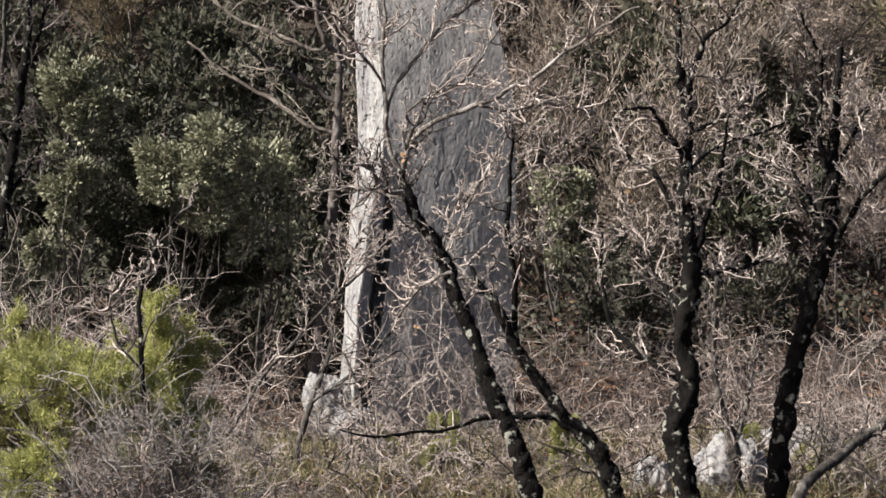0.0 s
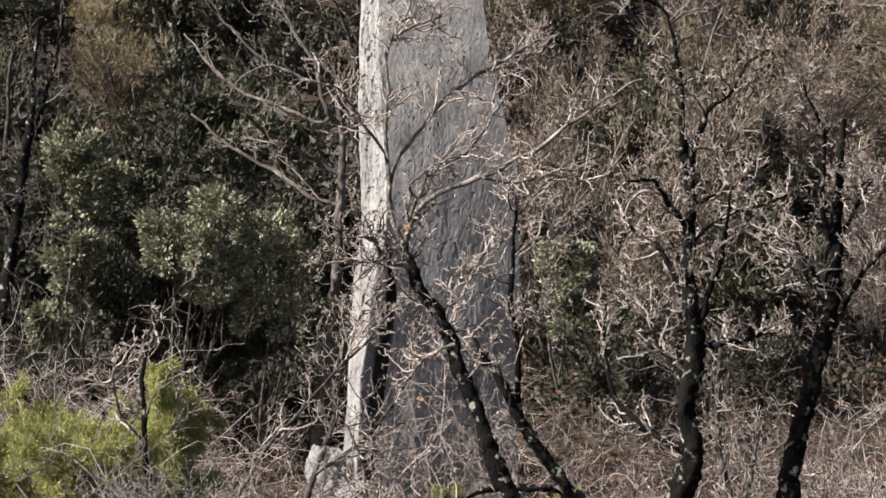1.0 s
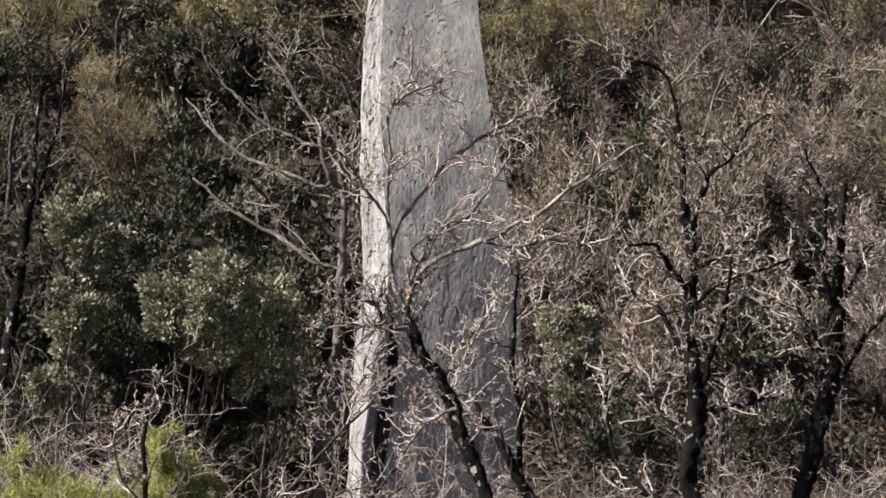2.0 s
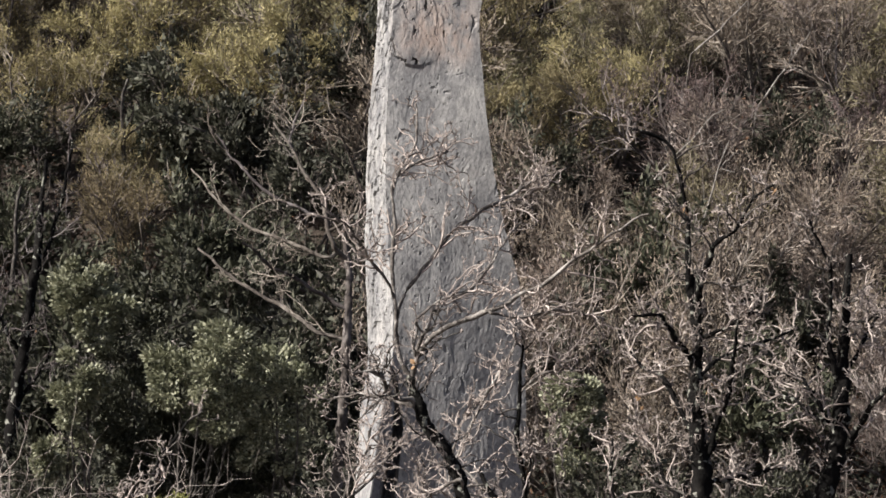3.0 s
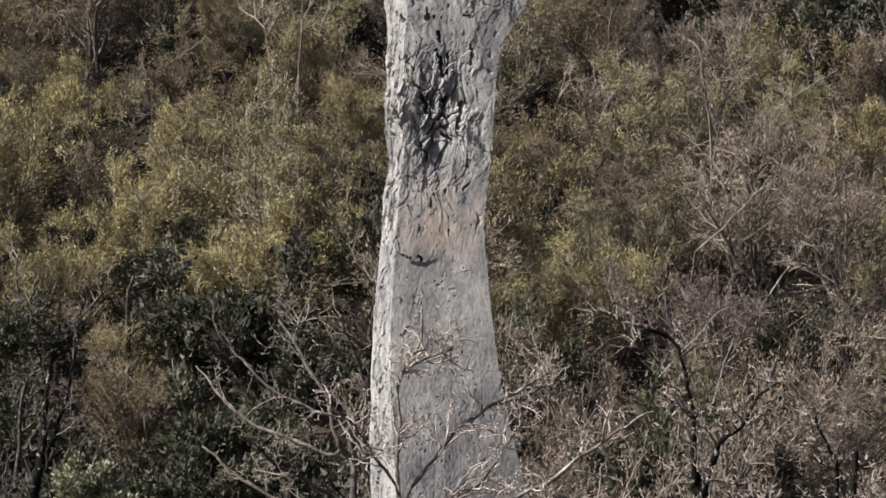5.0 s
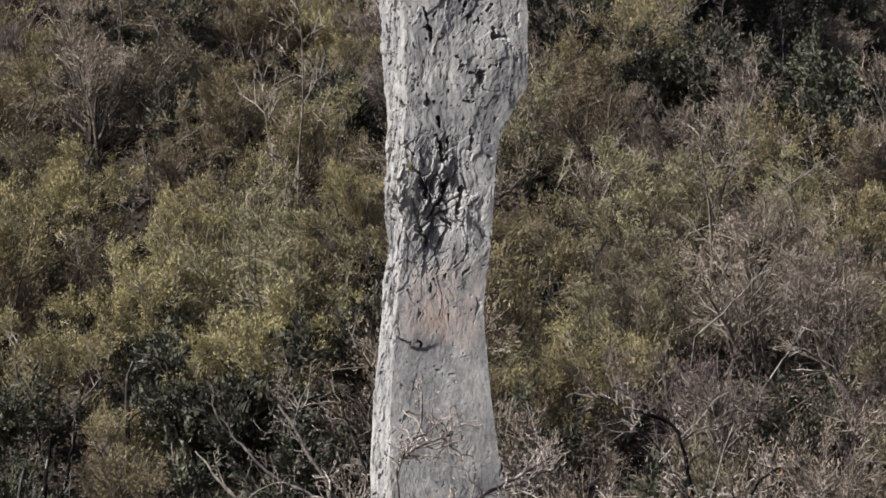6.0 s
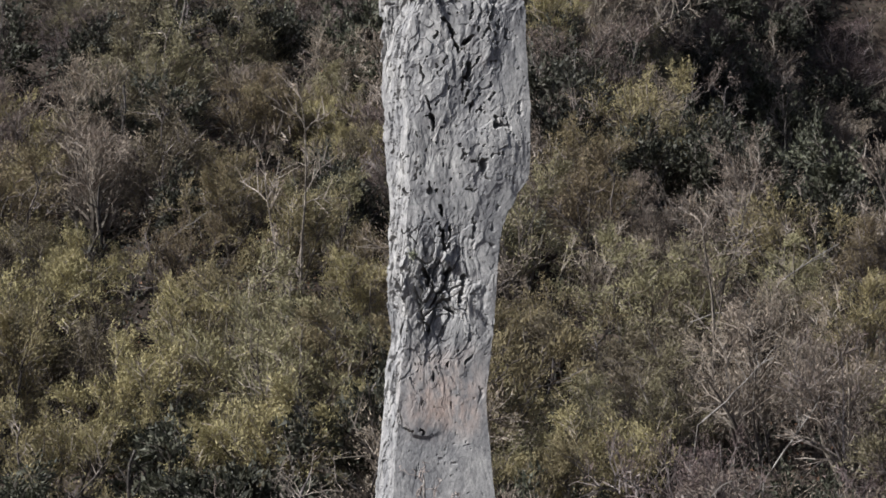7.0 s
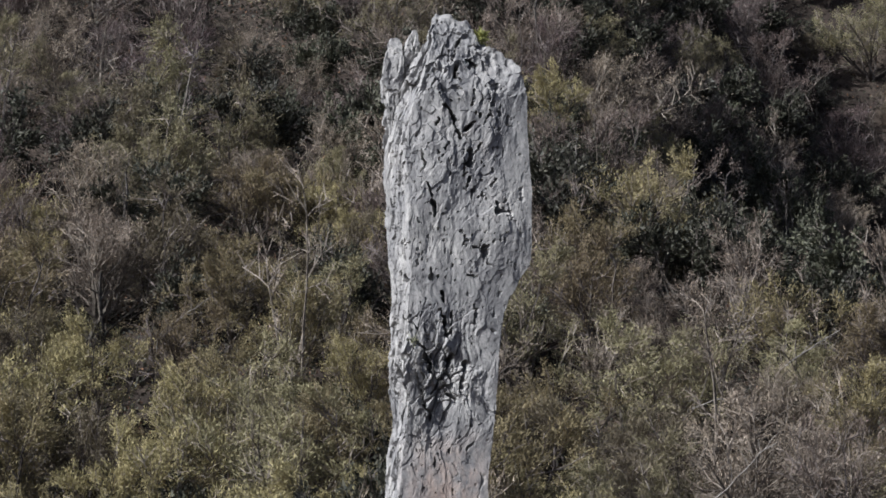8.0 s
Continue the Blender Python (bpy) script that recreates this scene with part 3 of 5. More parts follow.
def oak(limbs, label, twig_mat, bark, dens=1.0, length=0.5, seed=1, group="bare oaks", reach=0.25, up=0.12, dark=0.034):
    trunk = limbs[0]
    x, y = trunk[0][0], trunk[0][1]
    z = float(ground_z(x, y)[0])
    if trunk[0][2] > z - 0.1:
        trunk = [(x + 0.02, y, z - 0.15, trunk[0][3] * 1.25)] + trunk
    base = thing("oak_tree", (x, y, z), label, "tree", group)
    o = np.array([x, y, z])
    PP, RR = [], []
    wood = np.array(trunk)
    for i in limbs:
        rows = trunk if i == 0 else limbs[i]
        if i:
            gap = np.linalg.norm(wood[:, :3] - np.array(rows[0][:3]) + np.array([0, 0, 0.12]), axis=1)
            k = int(np.argmin(gap))
            if gap[k] < 0.9:
                rows = [(*wood[k, :3], rows[0][3])] + rows
        q = resampled(rows, 110 if i == 0 else 40)
        q[:, 3] *= 1.0 if i == 0 else (0.9 if dark < 0.02 else 0.74)
        wood = np.concatenate([wood, q]) if i else q
        P, R = q[:, :3] - o, q[:, 3]
        wob = np.stack([fnoise(P * 3.5 + 5, 3, seed + i), fnoise(P * 3.5 + 31, 3, seed + i + 9), fnoise(P * 3.5 + 77, 3, seed + i + 19)], 1)
        P = P + wob * (0.012 if i == 0 else 0.028) * np.linspace(0, 1, len(P))[:, None] ** 0.3
        V, Q = knobbly(P, R, 13 if i == 0 else 7, seed + i)
        part("trunk" if i == 0 else "limb", mesh_of("trunk" if i == 0 else "limb", V, Q, bark if R.max() > dark or i == 0 or y > 28 else LIMB_BARK, True), base)
        k = np.linspace(0, len(P) - 1, 16).astype(int)
        if i == 0:
            k = np.linspace(len(P) * 0.4, len(P) - 1, 16).astype(int)
        PP.append(P[k])
        RR.append(R[k])
    P0, R0 = np.array(PP), np.minimum(np.array(RR), 0.013)
    P1, R1 = sprout(P0, R0, int(8 * dens), length * 1.25, reach, 1.0, 1.0, up, 0.30, 10, 0.8, 0.0060, 0.7)
    P2, R2 = sprout(P1, R1, 5, length * 0.46, 0.15, 1.0, 1.0, up, 0.36, 7, 0.65, 0.0032, 0.8)
    P3, R3 = sprout(P2, R2, 3, length * 0.11, 0.45, 1.0, 1.2, 0.25, 0.35, 3, 0.9, 0.0034)
    R3[:, -1] = 0.0052
    R2[:, -1] = 0.0047
    big = tubes(P1, R1, 4)
    V, F = merged(big, tubes(P2, R2, 3), tubes(P3, R3, 3))
    crown = mesh_of("crown", V, F, twig_mat)
    crown.materials.append(GREY_BARK)
    crown.polygons.foreach_set("material_index", (np.arange(len(F)) < len(big[1]) * 0.3).astype(np.int32))
    tagged(part("crown", crown, base, "crooked pale twigs with swollen buds"), kind="stuff")
    return base


def dead_leaves(base, spots, size=0.055):
    for x, y, z in spots:
        o = np.array(base.matrix_world.translation)
        for _ in range(3):
            C = np.array([[x, y, z]]) - o + rng.normal(size=(1, 3)) * 0.025
            V, F = leaves_at(C, unit(rng.normal(size=(1, 3)) + np.array([0, 0, -0.6])), size, 0.7)
            part("dead_leaf", mesh_of("dead_leaf", V, F, DEAD_LEAF), base, "withered orange oak leaf")


LIMBS_A = {}
LIMBS_A[0] = [(0.90, 24.00, -2.50, 0.097), (0.87, 24.05, -2.19, 0.092), (0.76, 24.11, -1.80, 0.083), (0.63, 24.16, -1.54, 0.078), (0.48, 24.22, -1.20, 0.073), (0.39, 24.27, -0.88, 0.064), (0.24, 24.33, -0.54, 0.059), (0.14, 24.38, -0.25, 0.059), (0.05, 24.44, -0.05, 0.059), (-0.13, 24.49, 0.17, 0.054), (-0.23, 24.55, 0.44, 0.050), (-0.26, 24.60, 0.58, 0.040)]
LIMBS_A[1] = [(-0.24, 24.50, 0.41, 0.035), (-0.35, 24.40, 0.39, 0.030), (-0.46, 24.30, 0.47, 0.029), (-0.52, 24.20, 0.60, 0.029), (-0.61, 24.10, 0.62, 0.024), (-0.78, 24.00, 0.64, 0.015)]
LIMBS_A[2] = [(-0.28, 24.50, 0.36, 0.025), (-0.45, 24.60, 0.38, 0.025), (-0.60, 24.70, 0.39, 0.025), (-0.75, 24.80, 0.41, 0.015), (-1.01, 24.90, 0.34, 0.010)]
LIMBS_A[3] = [(-0.25, 24.60, 0.56, 0.035), (-0.21, 24.53, 0.73, 0.030), (-0.19, 24.45, 0.89, 0.030), (-0.11, 24.38, 1.01, 0.025), (-0.08, 24.30, 1.18, 0.015)]
LIMBS_A[4] = [(-0.19, 24.50, 0.77, 0.025), (-0.08, 24.36, 0.95, 0.030), (0.14, 24.21, 1.06, 0.029), (0.43, 24.07, 1.16, 0.029), (0.67, 23.92, 1.29, 0.029), (0.91, 23.78, 1.43, 0.024), (1.14, 23.63, 1.59, 0.024), (1.32, 23.49, 1.74, 0.019), (1.57, 23.34, 1.90, 0.014), (1.72, 23.20, 2.00, 0.009)]
LIMBS_A[5] = [(0.43, 24.00, 1.15, 0.019), (0.58, 24.12, 1.11, 0.019), (0.71, 24.24, 1.09, 0.020), (0.98, 24.36, 1.17, 0.020), (1.26, 24.48, 1.12, 0.015), (1.44, 24.60, 1.10, 0.010)]
LIMBS_A[6] = [(-0.38, 24.60, 0.78, 0.030), (-0.39, 24.64, 1.18, 0.025), (-0.43, 24.67, 1.43, 0.025), (-0.43, 24.71, 1.63, 0.025), (-0.40, 24.75, 1.83, 0.025), (-0.42, 24.78, 2.08, 0.020), (-0.42, 24.82, 2.31, 0.020), (-0.36, 24.85, 2.43, 0.015), (-0.28, 24.89, 2.58, 0.015), (-0.20, 24.93, 2.71, 0.015), (-0.18, 24.96, 2.89, 0.015), (-0.21, 25.00, 2.99, 0.010)]
LIMBS_A[7] = [(-0.41, 24.60, 0.98, 0.020), (-0.32, 24.71, 1.28, 0.020), (-0.18, 24.82, 1.48, 0.025), (-0.03, 24.93, 1.68, 0.025), (0.12, 25.04, 1.88, 0.025), (0.37, 25.16, 2.06, 0.025), (0.58, 25.27, 2.17, 0.020), (0.84, 25.38, 2.31, 0.021), (1.02, 25.49, 2.35, 0.015), (1.15, 25.60, 2.46, 0.010)]
LIMBS_A[8] = [(0.42, 25.20, 2.06, 0.020), (0.63, 25.30, 2.12, 0.015), (0.86, 25.40, 2.20, 0.015), (0.92, 25.50, 2.30, 0.010)]
LIMBS_A[9] = [(-0.42, 24.80, 2.28, 0.015), (-0.26, 24.97, 2.44, 0.015), (-0.06, 25.13, 2.53, 0.015), (0.09, 25.30, 2.60, 0.010)]
LIMBS_A[10] = [(-0.43, 24.60, 1.38, 0.020), (-0.62, 24.35, 1.63, 0.020), (-0.67, 24.10, 1.73, 0.015), (-0.75, 23.85, 1.87, 0.010), (-1.03, 23.60, 2.10, 0.010)]
LIMBS_A[11] = [(-0.23, 24.30, 1.09, 0.015), (0.07, 24.40, 1.28, 0.015), (0.26, 24.50, 1.32, 0.020), (0.41, 24.60, 1.55, 0.015), (0.59, 24.70, 1.78, 0.015), (0.72, 24.80, 1.93, 0.010)]
LIMBS_A[12] = [(0.19, 24.20, -0.28, 0.020), (-0.08, 24.53, -0.41, 0.015), (-0.21, 24.87, -0.64, 0.015), (-0.31, 25.20, -0.77, 0.010)]
LIMBS_A2 = {}
LIMBS_A2[0] = [(1.81, 25.20, -2.73, 0.092), (1.69, 25.24, -2.43, 0.087), (1.55, 25.27, -2.02, 0.077), (1.41, 25.31, -1.87, 0.072), (1.23, 25.35, -1.74, 0.067), (1.05, 25.38, -1.46, 0.056), (0.87, 25.42, -1.21, 0.051), (0.74, 25.45, -1.00, 0.046), (0.62, 25.49, -0.75, 0.041), (0.55, 25.53, -0.62, 0.036), (0.44, 25.56, -0.47, 0.026), (0.37, 25.60, -0.33, 0.016)]
LIMBS_A2[1] = [(0.80, 25.60, -1.10, 0.031), (0.78, 25.53, -0.80, 0.041), (0.74, 25.47, -0.38, 0.036), (0.72, 25.40, -0.07, 0.031), (0.72, 25.33, 0.35, 0.026), (0.74, 25.27, 0.71, 0.020), (0.72, 25.20, 1.02, 0.015)]
LIMBS_A2[2] = [(1.21, 25.40, -1.72, 0.031), (0.92, 25.23, -1.69, 0.031), (0.45, 25.07, -1.67, 0.030), (0.17, 24.90, -1.77, 0.020), (-0.21, 24.73, -1.79, 0.020), (-0.60, 24.57, -1.78, 0.015), (-0.80, 24.40, -1.72, 0.010)]
LIMBS_A2[3] = [(0.05, 25.50, -0.49, 0.015), (0.20, 25.68, -0.14, 0.021), (0.36, 25.86, 0.22, 0.021), (0.57, 26.04, 0.58, 0.021), (0.74, 26.22, 0.89, 0.016), (0.90, 26.40, 1.15, 0.011)]
LIMBS_A2[4] = [(0.75, 25.60, -0.08, 0.021), (0.97, 25.30, -0.16, 0.015), (1.13, 25.00, -0.07, 0.010)]
LIMBS_A2[5] = [(0.74, 25.60, 0.39, 0.021), (0.92, 25.40, 0.55, 0.015), (1.14, 25.20, 0.69, 0.015), (1.21, 25.00, 0.74, 0.010)]
LIMBS_A2[6] = [(0.41, 25.80, -0.51, 0.016), (0.10, 25.90, -0.21, 0.021), (0.21, 26.00, 0.10, 0.016), (0.47, 26.10, 0.41, 0.016), (0.68, 26.20, 0.57, 0.011)]
LIMBS_B = {}
LIMBS_B[0] = [(2.20, 23.40, -2.45, 0.123), (2.16, 23.42, -2.15, 0.114), (2.10, 23.43, -1.76, 0.109), (2.06, 23.45, -1.52, 0.104), (2.17, 23.46, -1.28, 0.095), (2.20, 23.48, -1.09, 0.081), (2.12, 23.49, -0.80, 0.071), (2.18, 23.51, -0.52, 0.076), (2.20, 23.52, -0.23, 0.081), (2.16, 23.54, 0.05, 0.071), (2.15, 23.55, 0.48, 0.052), (2.17, 23.57, 0.91, 0.048), (2.16, 23.58, 1.20, 0.043), (2.11, 23.60, 1.48, 0.038)]
LIMBS_B[1] = [(2.10, 23.60, 1.44, 0.033), (2.09, 23.58, 1.63, 0.029), (2.08, 23.55, 1.87, 0.024), (2.06, 23.52, 2.10, 0.019), (2.00, 23.50, 2.39, 0.019), (1.95, 23.48, 2.55, 0.019), (1.84, 23.45, 2.65, 0.019), (1.67, 23.42, 2.68, 0.014), (1.58, 23.40, 2.72, 0.009)]
LIMBS_B[2] = [(2.16, 23.50, 1.30, 0.038), (2.18, 23.43, 1.46, 0.038), (2.26, 23.36, 1.63, 0.033), (2.30, 23.29, 1.75, 0.028), (2.45, 23.21, 1.84, 0.014), (2.55, 23.14, 2.00, 0.014), (2.60, 23.07, 2.12, 0.014), (2.76, 23.00, 2.23, 0.009)]
LIMBS_B[3] = [(2.21, 23.60, -0.19, 0.043), (2.28, 23.50, 0.06, 0.038), (2.34, 23.40, 0.32, 0.028), (2.41, 23.30, 0.47, 0.028), (2.44, 23.20, 0.69, 0.028), (2.44, 23.10, 0.83, 0.019), (2.46, 23.00, 1.11, 0.009)]
LIMBS_B[4] = [(2.22, 23.50, -1.19, 0.052), (2.03, 23.60, -1.10, 0.043), (1.90, 23.70, -1.02, 0.029), (1.69, 23.80, -0.88, 0.029), (1.57, 23.90, -0.75, 0.024), (1.50, 24.00, -0.51, 0.019), (1.47, 24.10, -0.23, 0.019), (1.50, 24.20, 0.06, 0.010)]
LIMBS_B[5] = [(2.21, 23.50, -0.28, 0.024), (2.43, 23.77, -0.26, 0.024), (2.65, 24.05, -0.25, 0.024), (2.88, 24.33, -0.22, 0.025), (3.04, 24.60, -0.19, 0.020)]
LIMBS_B[6] = [(2.14, 23.60, 0.15, 0.029), (2.02, 23.78, 0.38, 0.024), (1.88, 23.95, 0.61, 0.024), (1.73, 24.12, 0.70, 0.019), (1.62, 24.30, 0.84, 0.010)]
LIMBS_B[7] = [(2.14, 23.60, 0.77, 0.029), (1.96, 23.43, 0.92, 0.028), (1.87, 23.25, 1.08, 0.023), (1.81, 23.07, 1.16, 0.019), (1.57, 22.90, 1.12, 0.009)]
LIMBS_B[8] = [(2.18, 23.60, 0.91, 0.024), (2.36, 23.40, 1.03, 0.019), (2.57, 23.20, 1.16, 0.019), (2.71, 23.00, 1.18, 0.009)]
LIMBS_B[9] = [(2.17, 23.60, 0.58, 0.024), (2.35, 23.80, 0.76, 0.019), (2.61, 24.00, 0.87, 0.019), (2.93, 24.20, 0.94, 0.015), (3.10, 24.40, 1.03, 0.010)]
LIMBS_B[10] = [(2.13, 23.60, -0.62, 0.029), (2.02, 23.80, -0.45, 0.029), (1.94, 24.00, -0.27, 0.019), (1.86, 24.20, 0.01, 0.015), (1.72, 24.40, 0.20, 0.010)]
LIMBS_C = {}
LIMBS_C[0] = [(2.96, 23.80, -2.54, 0.101), (2.98, 23.83, -2.22, 0.091), (3.01, 23.87, -1.77, 0.087), (3.08, 23.90, -1.28, 0.092), (3.16, 23.93, -0.95, 0.082), (3.25, 23.97, -0.61, 0.077), (3.35, 24.00, -0.27, 0.082), (3.42, 24.03, 0.02, 0.083), (3.45, 24.07, 0.31, 0.073), (3.46, 24.10, 0.65, 0.058), (3.49, 24.13, 0.99, 0.039), (3.51, 24.17, 1.33, 0.029), (3.54, 24.20, 1.65, 0.029)]
LIMBS_C[1] = [(3.44, 24.10, 0.46, 0.029), (3.38, 24.02, 0.70, 0.029), (3.33, 23.93, 1.00, 0.024), (3.32, 23.85, 1.34, 0.019), (3.30, 23.77, 1.58, 0.019), (3.19, 23.68, 1.77, 0.010), (3.11, 23.60, 1.96, 0.010)]
LIMBS_C[2] = [(3.49, 24.00, 0.02, 0.039), (3.58, 23.75, 0.21, 0.029), (3.66, 23.50, 0.39, 0.028), (3.76, 23.25, 0.55, 0.023), (3.90, 23.00, 0.74, 0.014)]
LIMBS_C[3] = [(3.37, 24.00, 0.19, 0.029), (3.25, 24.20, 0.22, 0.024), (3.11, 24.40, 0.34, 0.025), (3.03, 24.60, 0.38, 0.020), (2.86, 24.80, 0.35, 0.010)]
LIMBS_C[4] = [(3.30, 24.00, 0.27, 0.019), (3.21, 24.27, 0.50, 0.020), (3.12, 24.53, 0.60, 0.015), (2.90, 24.80, 0.61, 0.010)]
LIMBS_C[5] = [(3.48, 24.10, 0.60, 0.019), (3.62, 24.23, 0.84, 0.020), (3.76, 24.37, 1.06, 0.015), (3.95, 24.50, 1.23, 0.010)]
LIMBS_C[6] = [(3.52, 24.20, 1.04, 0.020), (3.62, 23.90, 1.09, 0.014), (3.71, 23.60, 1.17, 0.010)]
LIMBS_D = {}
LIMBS_D[0] = [(2.94, 26.50, -3.07, 0.080), (2.94, 26.56, -2.65, 0.075), (2.92, 26.61, -2.27, 0.070), (2.87, 26.67, -2.00, 0.059), (2.78, 26.73, -1.76, 0.038), (2.73, 26.79, -1.41, 0.027), (2.73, 26.84, -0.93, 0.027), (2.78, 26.90, -0.44, 0.016)]
LIMBS_D[1] = [(2.91, 26.60, -2.16, 0.043), (3.00, 26.73, -1.90, 0.038), (3.08, 26.87, -1.64, 0.027), (3.18, 27.00, -1.27, 0.016)]
LIMBS_E = {}
LIMBS_E[0] = [(2.91, 22.50, -2.20, 0.050), (3.08, 22.90, -1.96, 0.046), (3.41, 23.30, -1.79, 0.042), (3.71, 23.70, -1.67, 0.043), (4.07, 24.10, -1.53, 0.039), (4.48, 24.50, -1.36, 0.025)]
LIMBS_F = {}
LIMBS_F[0] = [(-1.39, 29.00, -2.49, 0.032), (-1.31, 29.14, -2.24, 0.032), (-1.22, 29.29, -1.96, 0.032), (-1.11, 29.43, -1.71, 0.024), (-1.04, 29.57, -1.42, 0.020), (-1.06, 29.71, -1.08, 0.020), (-0.97, 29.86, -0.72, 0.016), (-0.73, 30.00, -0.37, 0.012)]
LIMBS_F[1] = [(-1.26, 29.20, -2.05, 0.028), (-0.96, 29.40, -1.89, 0.029), (-0.73, 29.60, -1.73, 0.024), (-0.49, 29.80, -1.48, 0.020), (-0.31, 30.00, -1.19, 0.016), (-0.16, 30.20, -0.75, 0.016), (-0.04, 30.40, -0.49, 0.012)]
LIMBS_F[2] = [(-2.05, 28.00, -2.24, 0.023), (-1.90, 28.21, -1.99, 0.027), (-1.68, 28.43, -1.68, 0.027), (-1.46, 28.64, -1.42, 0.028), (-1.18, 28.86, -1.12, 0.024), (-0.95, 29.07, -0.90, 0.020), (-0.72, 29.29, -0.68, 0.016), (-0.42, 29.50, -0.34, 0.012)]
LIMBS_F[3] = [(-0.96, 29.40, -0.93, 0.020), (-0.81, 29.60, -0.52, 0.016), (-0.73, 29.80, -0.18, 0.016), (-0.61, 30.00, 0.12, 0.008)]
LIMBS_F[4] = [(-0.92, 29.40, -1.53, 0.016), (-0.81, 29.27, -1.75, 0.016), (-0.72, 29.13, -2.09, 0.016), (-0.62, 29.00, -2.49, 0.012)]
LIMBS_G = {}
LIMBS_G[0] = [(-1.80, 19.20, -1.78, 0.031), (-1.86, 19.24, -1.39, 0.029), (-1.94, 19.29, -1.00, 0.024), (-1.99, 19.33, -0.73, 0.019), (-2.02, 19.38, -0.38, 0.017), (-2.03, 19.42, -0.15, 0.015), (-1.99, 19.47, 0.08, 0.015), (-1.95, 19.51, 0.24, 0.012), (-1.84, 19.56, 0.40, 0.010), (-1.74, 19.60, 0.51, 0.007)]
LIMBS_G[2] = [(-2.01, 19.40, -0.62, 0.012), (-2.17, 19.27, -0.37, 0.014), (-2.18, 19.13, -0.20, 0.012), (-2.16, 19.00, 0.04, 0.007)]
LIMBS_H = {}
LIMBS_H[0] = [(-1.71, 39.00, -3.66, 0.095), (-1.64, 39.17, -2.89, 0.087), (-1.48, 39.33, -1.78, 0.079), (-1.38, 39.50, -0.67, 0.072), (-1.32, 39.67, 0.44, 0.064), (-1.29, 39.83, 1.40, 0.048), (-1.37, 40.00, 2.20, 0.032)]
LIMBS_H[1] = [(-1.52, 39.60, 1.77, 0.048), (-1.67, 39.75, 2.49, 0.040), (-1.93, 39.90, 2.87, 0.032), (-2.15, 40.05, 3.29, 0.032), (-2.38, 40.20, 3.58, 0.024)]
LIMBS_H[2] = [(-2.15, 40.00, 3.29, 0.024), (-2.05, 40.10, 3.64, 0.024), (-1.96, 40.20, 3.88, 0.016)]
LIMBS_H[3] = [(-1.18, 39.60, 2.25, 0.032), (-1.11, 39.40, 2.64, 0.032), (-1.31, 39.20, 3.15, 0.024), (-1.44, 39.00, 3.54, 0.016)]
LIMBS_H[4] = [(-1.58, 39.60, 1.61, 0.040), (-2.15, 39.83, 1.85, 0.040), (-2.81, 40.05, 2.10, 0.032), (-3.32, 40.27, 2.59, 0.024), (-3.58, 40.50, 2.92, 0.016)]
LIMBS_H[5] = [(-1.59, 39.80, 1.05, 0.040), (-2.05, 39.47, 1.37, 0.040), (-2.27, 39.13, 1.45, 0.032), (-2.72, 38.80, 1.84, 0.024)]
LIMBS_H[6] = [(-1.70, 39.80, 0.57, 0.040), (-2.33, 40.13, 0.96, 0.041), (-2.92, 40.47, 1.29, 0.033), (-3.52, 40.80, 1.78, 0.025)]
LIMBS_H[7] = [(-1.83, 39.80, 2.25, 0.032), (-2.49, 40.13, 2.58, 0.032), (-3.01, 40.47, 3.08, 0.025), (-3.28, 40.80, 3.42, 0.016)]
oak(LIMBS_H, "grey many-branched bare tree beside the pillar", HILL_TWIG, HILL_STEM, 0.7, 0.8, 241, reach=0.1)
LIMBS_I = {}
LIMBS_I[0] = [(-6.99, 43.50, -3.74, 0.120), (-6.83, 43.64, -2.15, 0.110), (-6.66, 43.79, -0.74, 0.10), (-6.49, 43.93, 0.49, 0.085), (-6.36, 44.07, 1.55, 0.065), (-6.30, 44.21, 2.44, 0.045), (-6.24, 44.36, 3.20, 0.025)]
LIMBS_I[1] = [(-6.39, 44.00, 1.20, 0.053), (-6.15, 44.20, 1.91, 0.045), (-5.94, 44.40, 2.80, 0.036), (-5.83, 44.60, 3.52, 0.027)]
LIMBS_I[2] = [(-6.58, 44.00, 0.14, 0.053), (-6.88, 43.70, 0.67, 0.044), (-7.18, 43.40, 1.38, 0.035)]
LIMBS_I[3] = [(-6.68, 44.00, -0.67, 0.053), (-6.29, 43.80, -0.21, 0.044), (-6.03, 43.60, 0.32, 0.026)]
oak(LIMBS_I, "dark slender tree leaning at the foot of the slope", HILL_TWIG, BARK, 1.0, 0.8, 271)
oak_a = oak(LIMBS_A, "slim dark oak with long pale branches, bare in winter", TWIG, BARK, 1.8, 0.42, 1, dark=0.026)
oak_a2 = oak(LIMBS_A2, "leaning bare oak stem with a broken side branch", TWIG, BARK, 1.6, 0.45, 31, dark=0.021)
oak_b = oak(LIMBS_B, "stunted dark oak with dense knobbly twigs", TWIG, BARK, 2.1, 0.36, 61, reach=0.05, dark=0.004)
oak_c = oak(LIMBS_C, "thick-barked bare oak with a snapped top", TWIG, BARK, 1.8, 0.36, 91, reach=0.1, dark=0.004)
oak(LIMBS_D, "young grey oak with lichened bark", TWIG, GREY_BARK, 2.0, 0.5, 121, reach=0.1)
oak(LIMBS_E, "leaning grey-brown oak branch low over the scrub", TWIG, GREY_BARK, 1.0, 0.4, 151)
oak(LIMBS_F, "thin many-stemmed oak before the pillar's foot", TWIG, GREY_BARK, 1.8, 0.55, 181, reach=0.15)
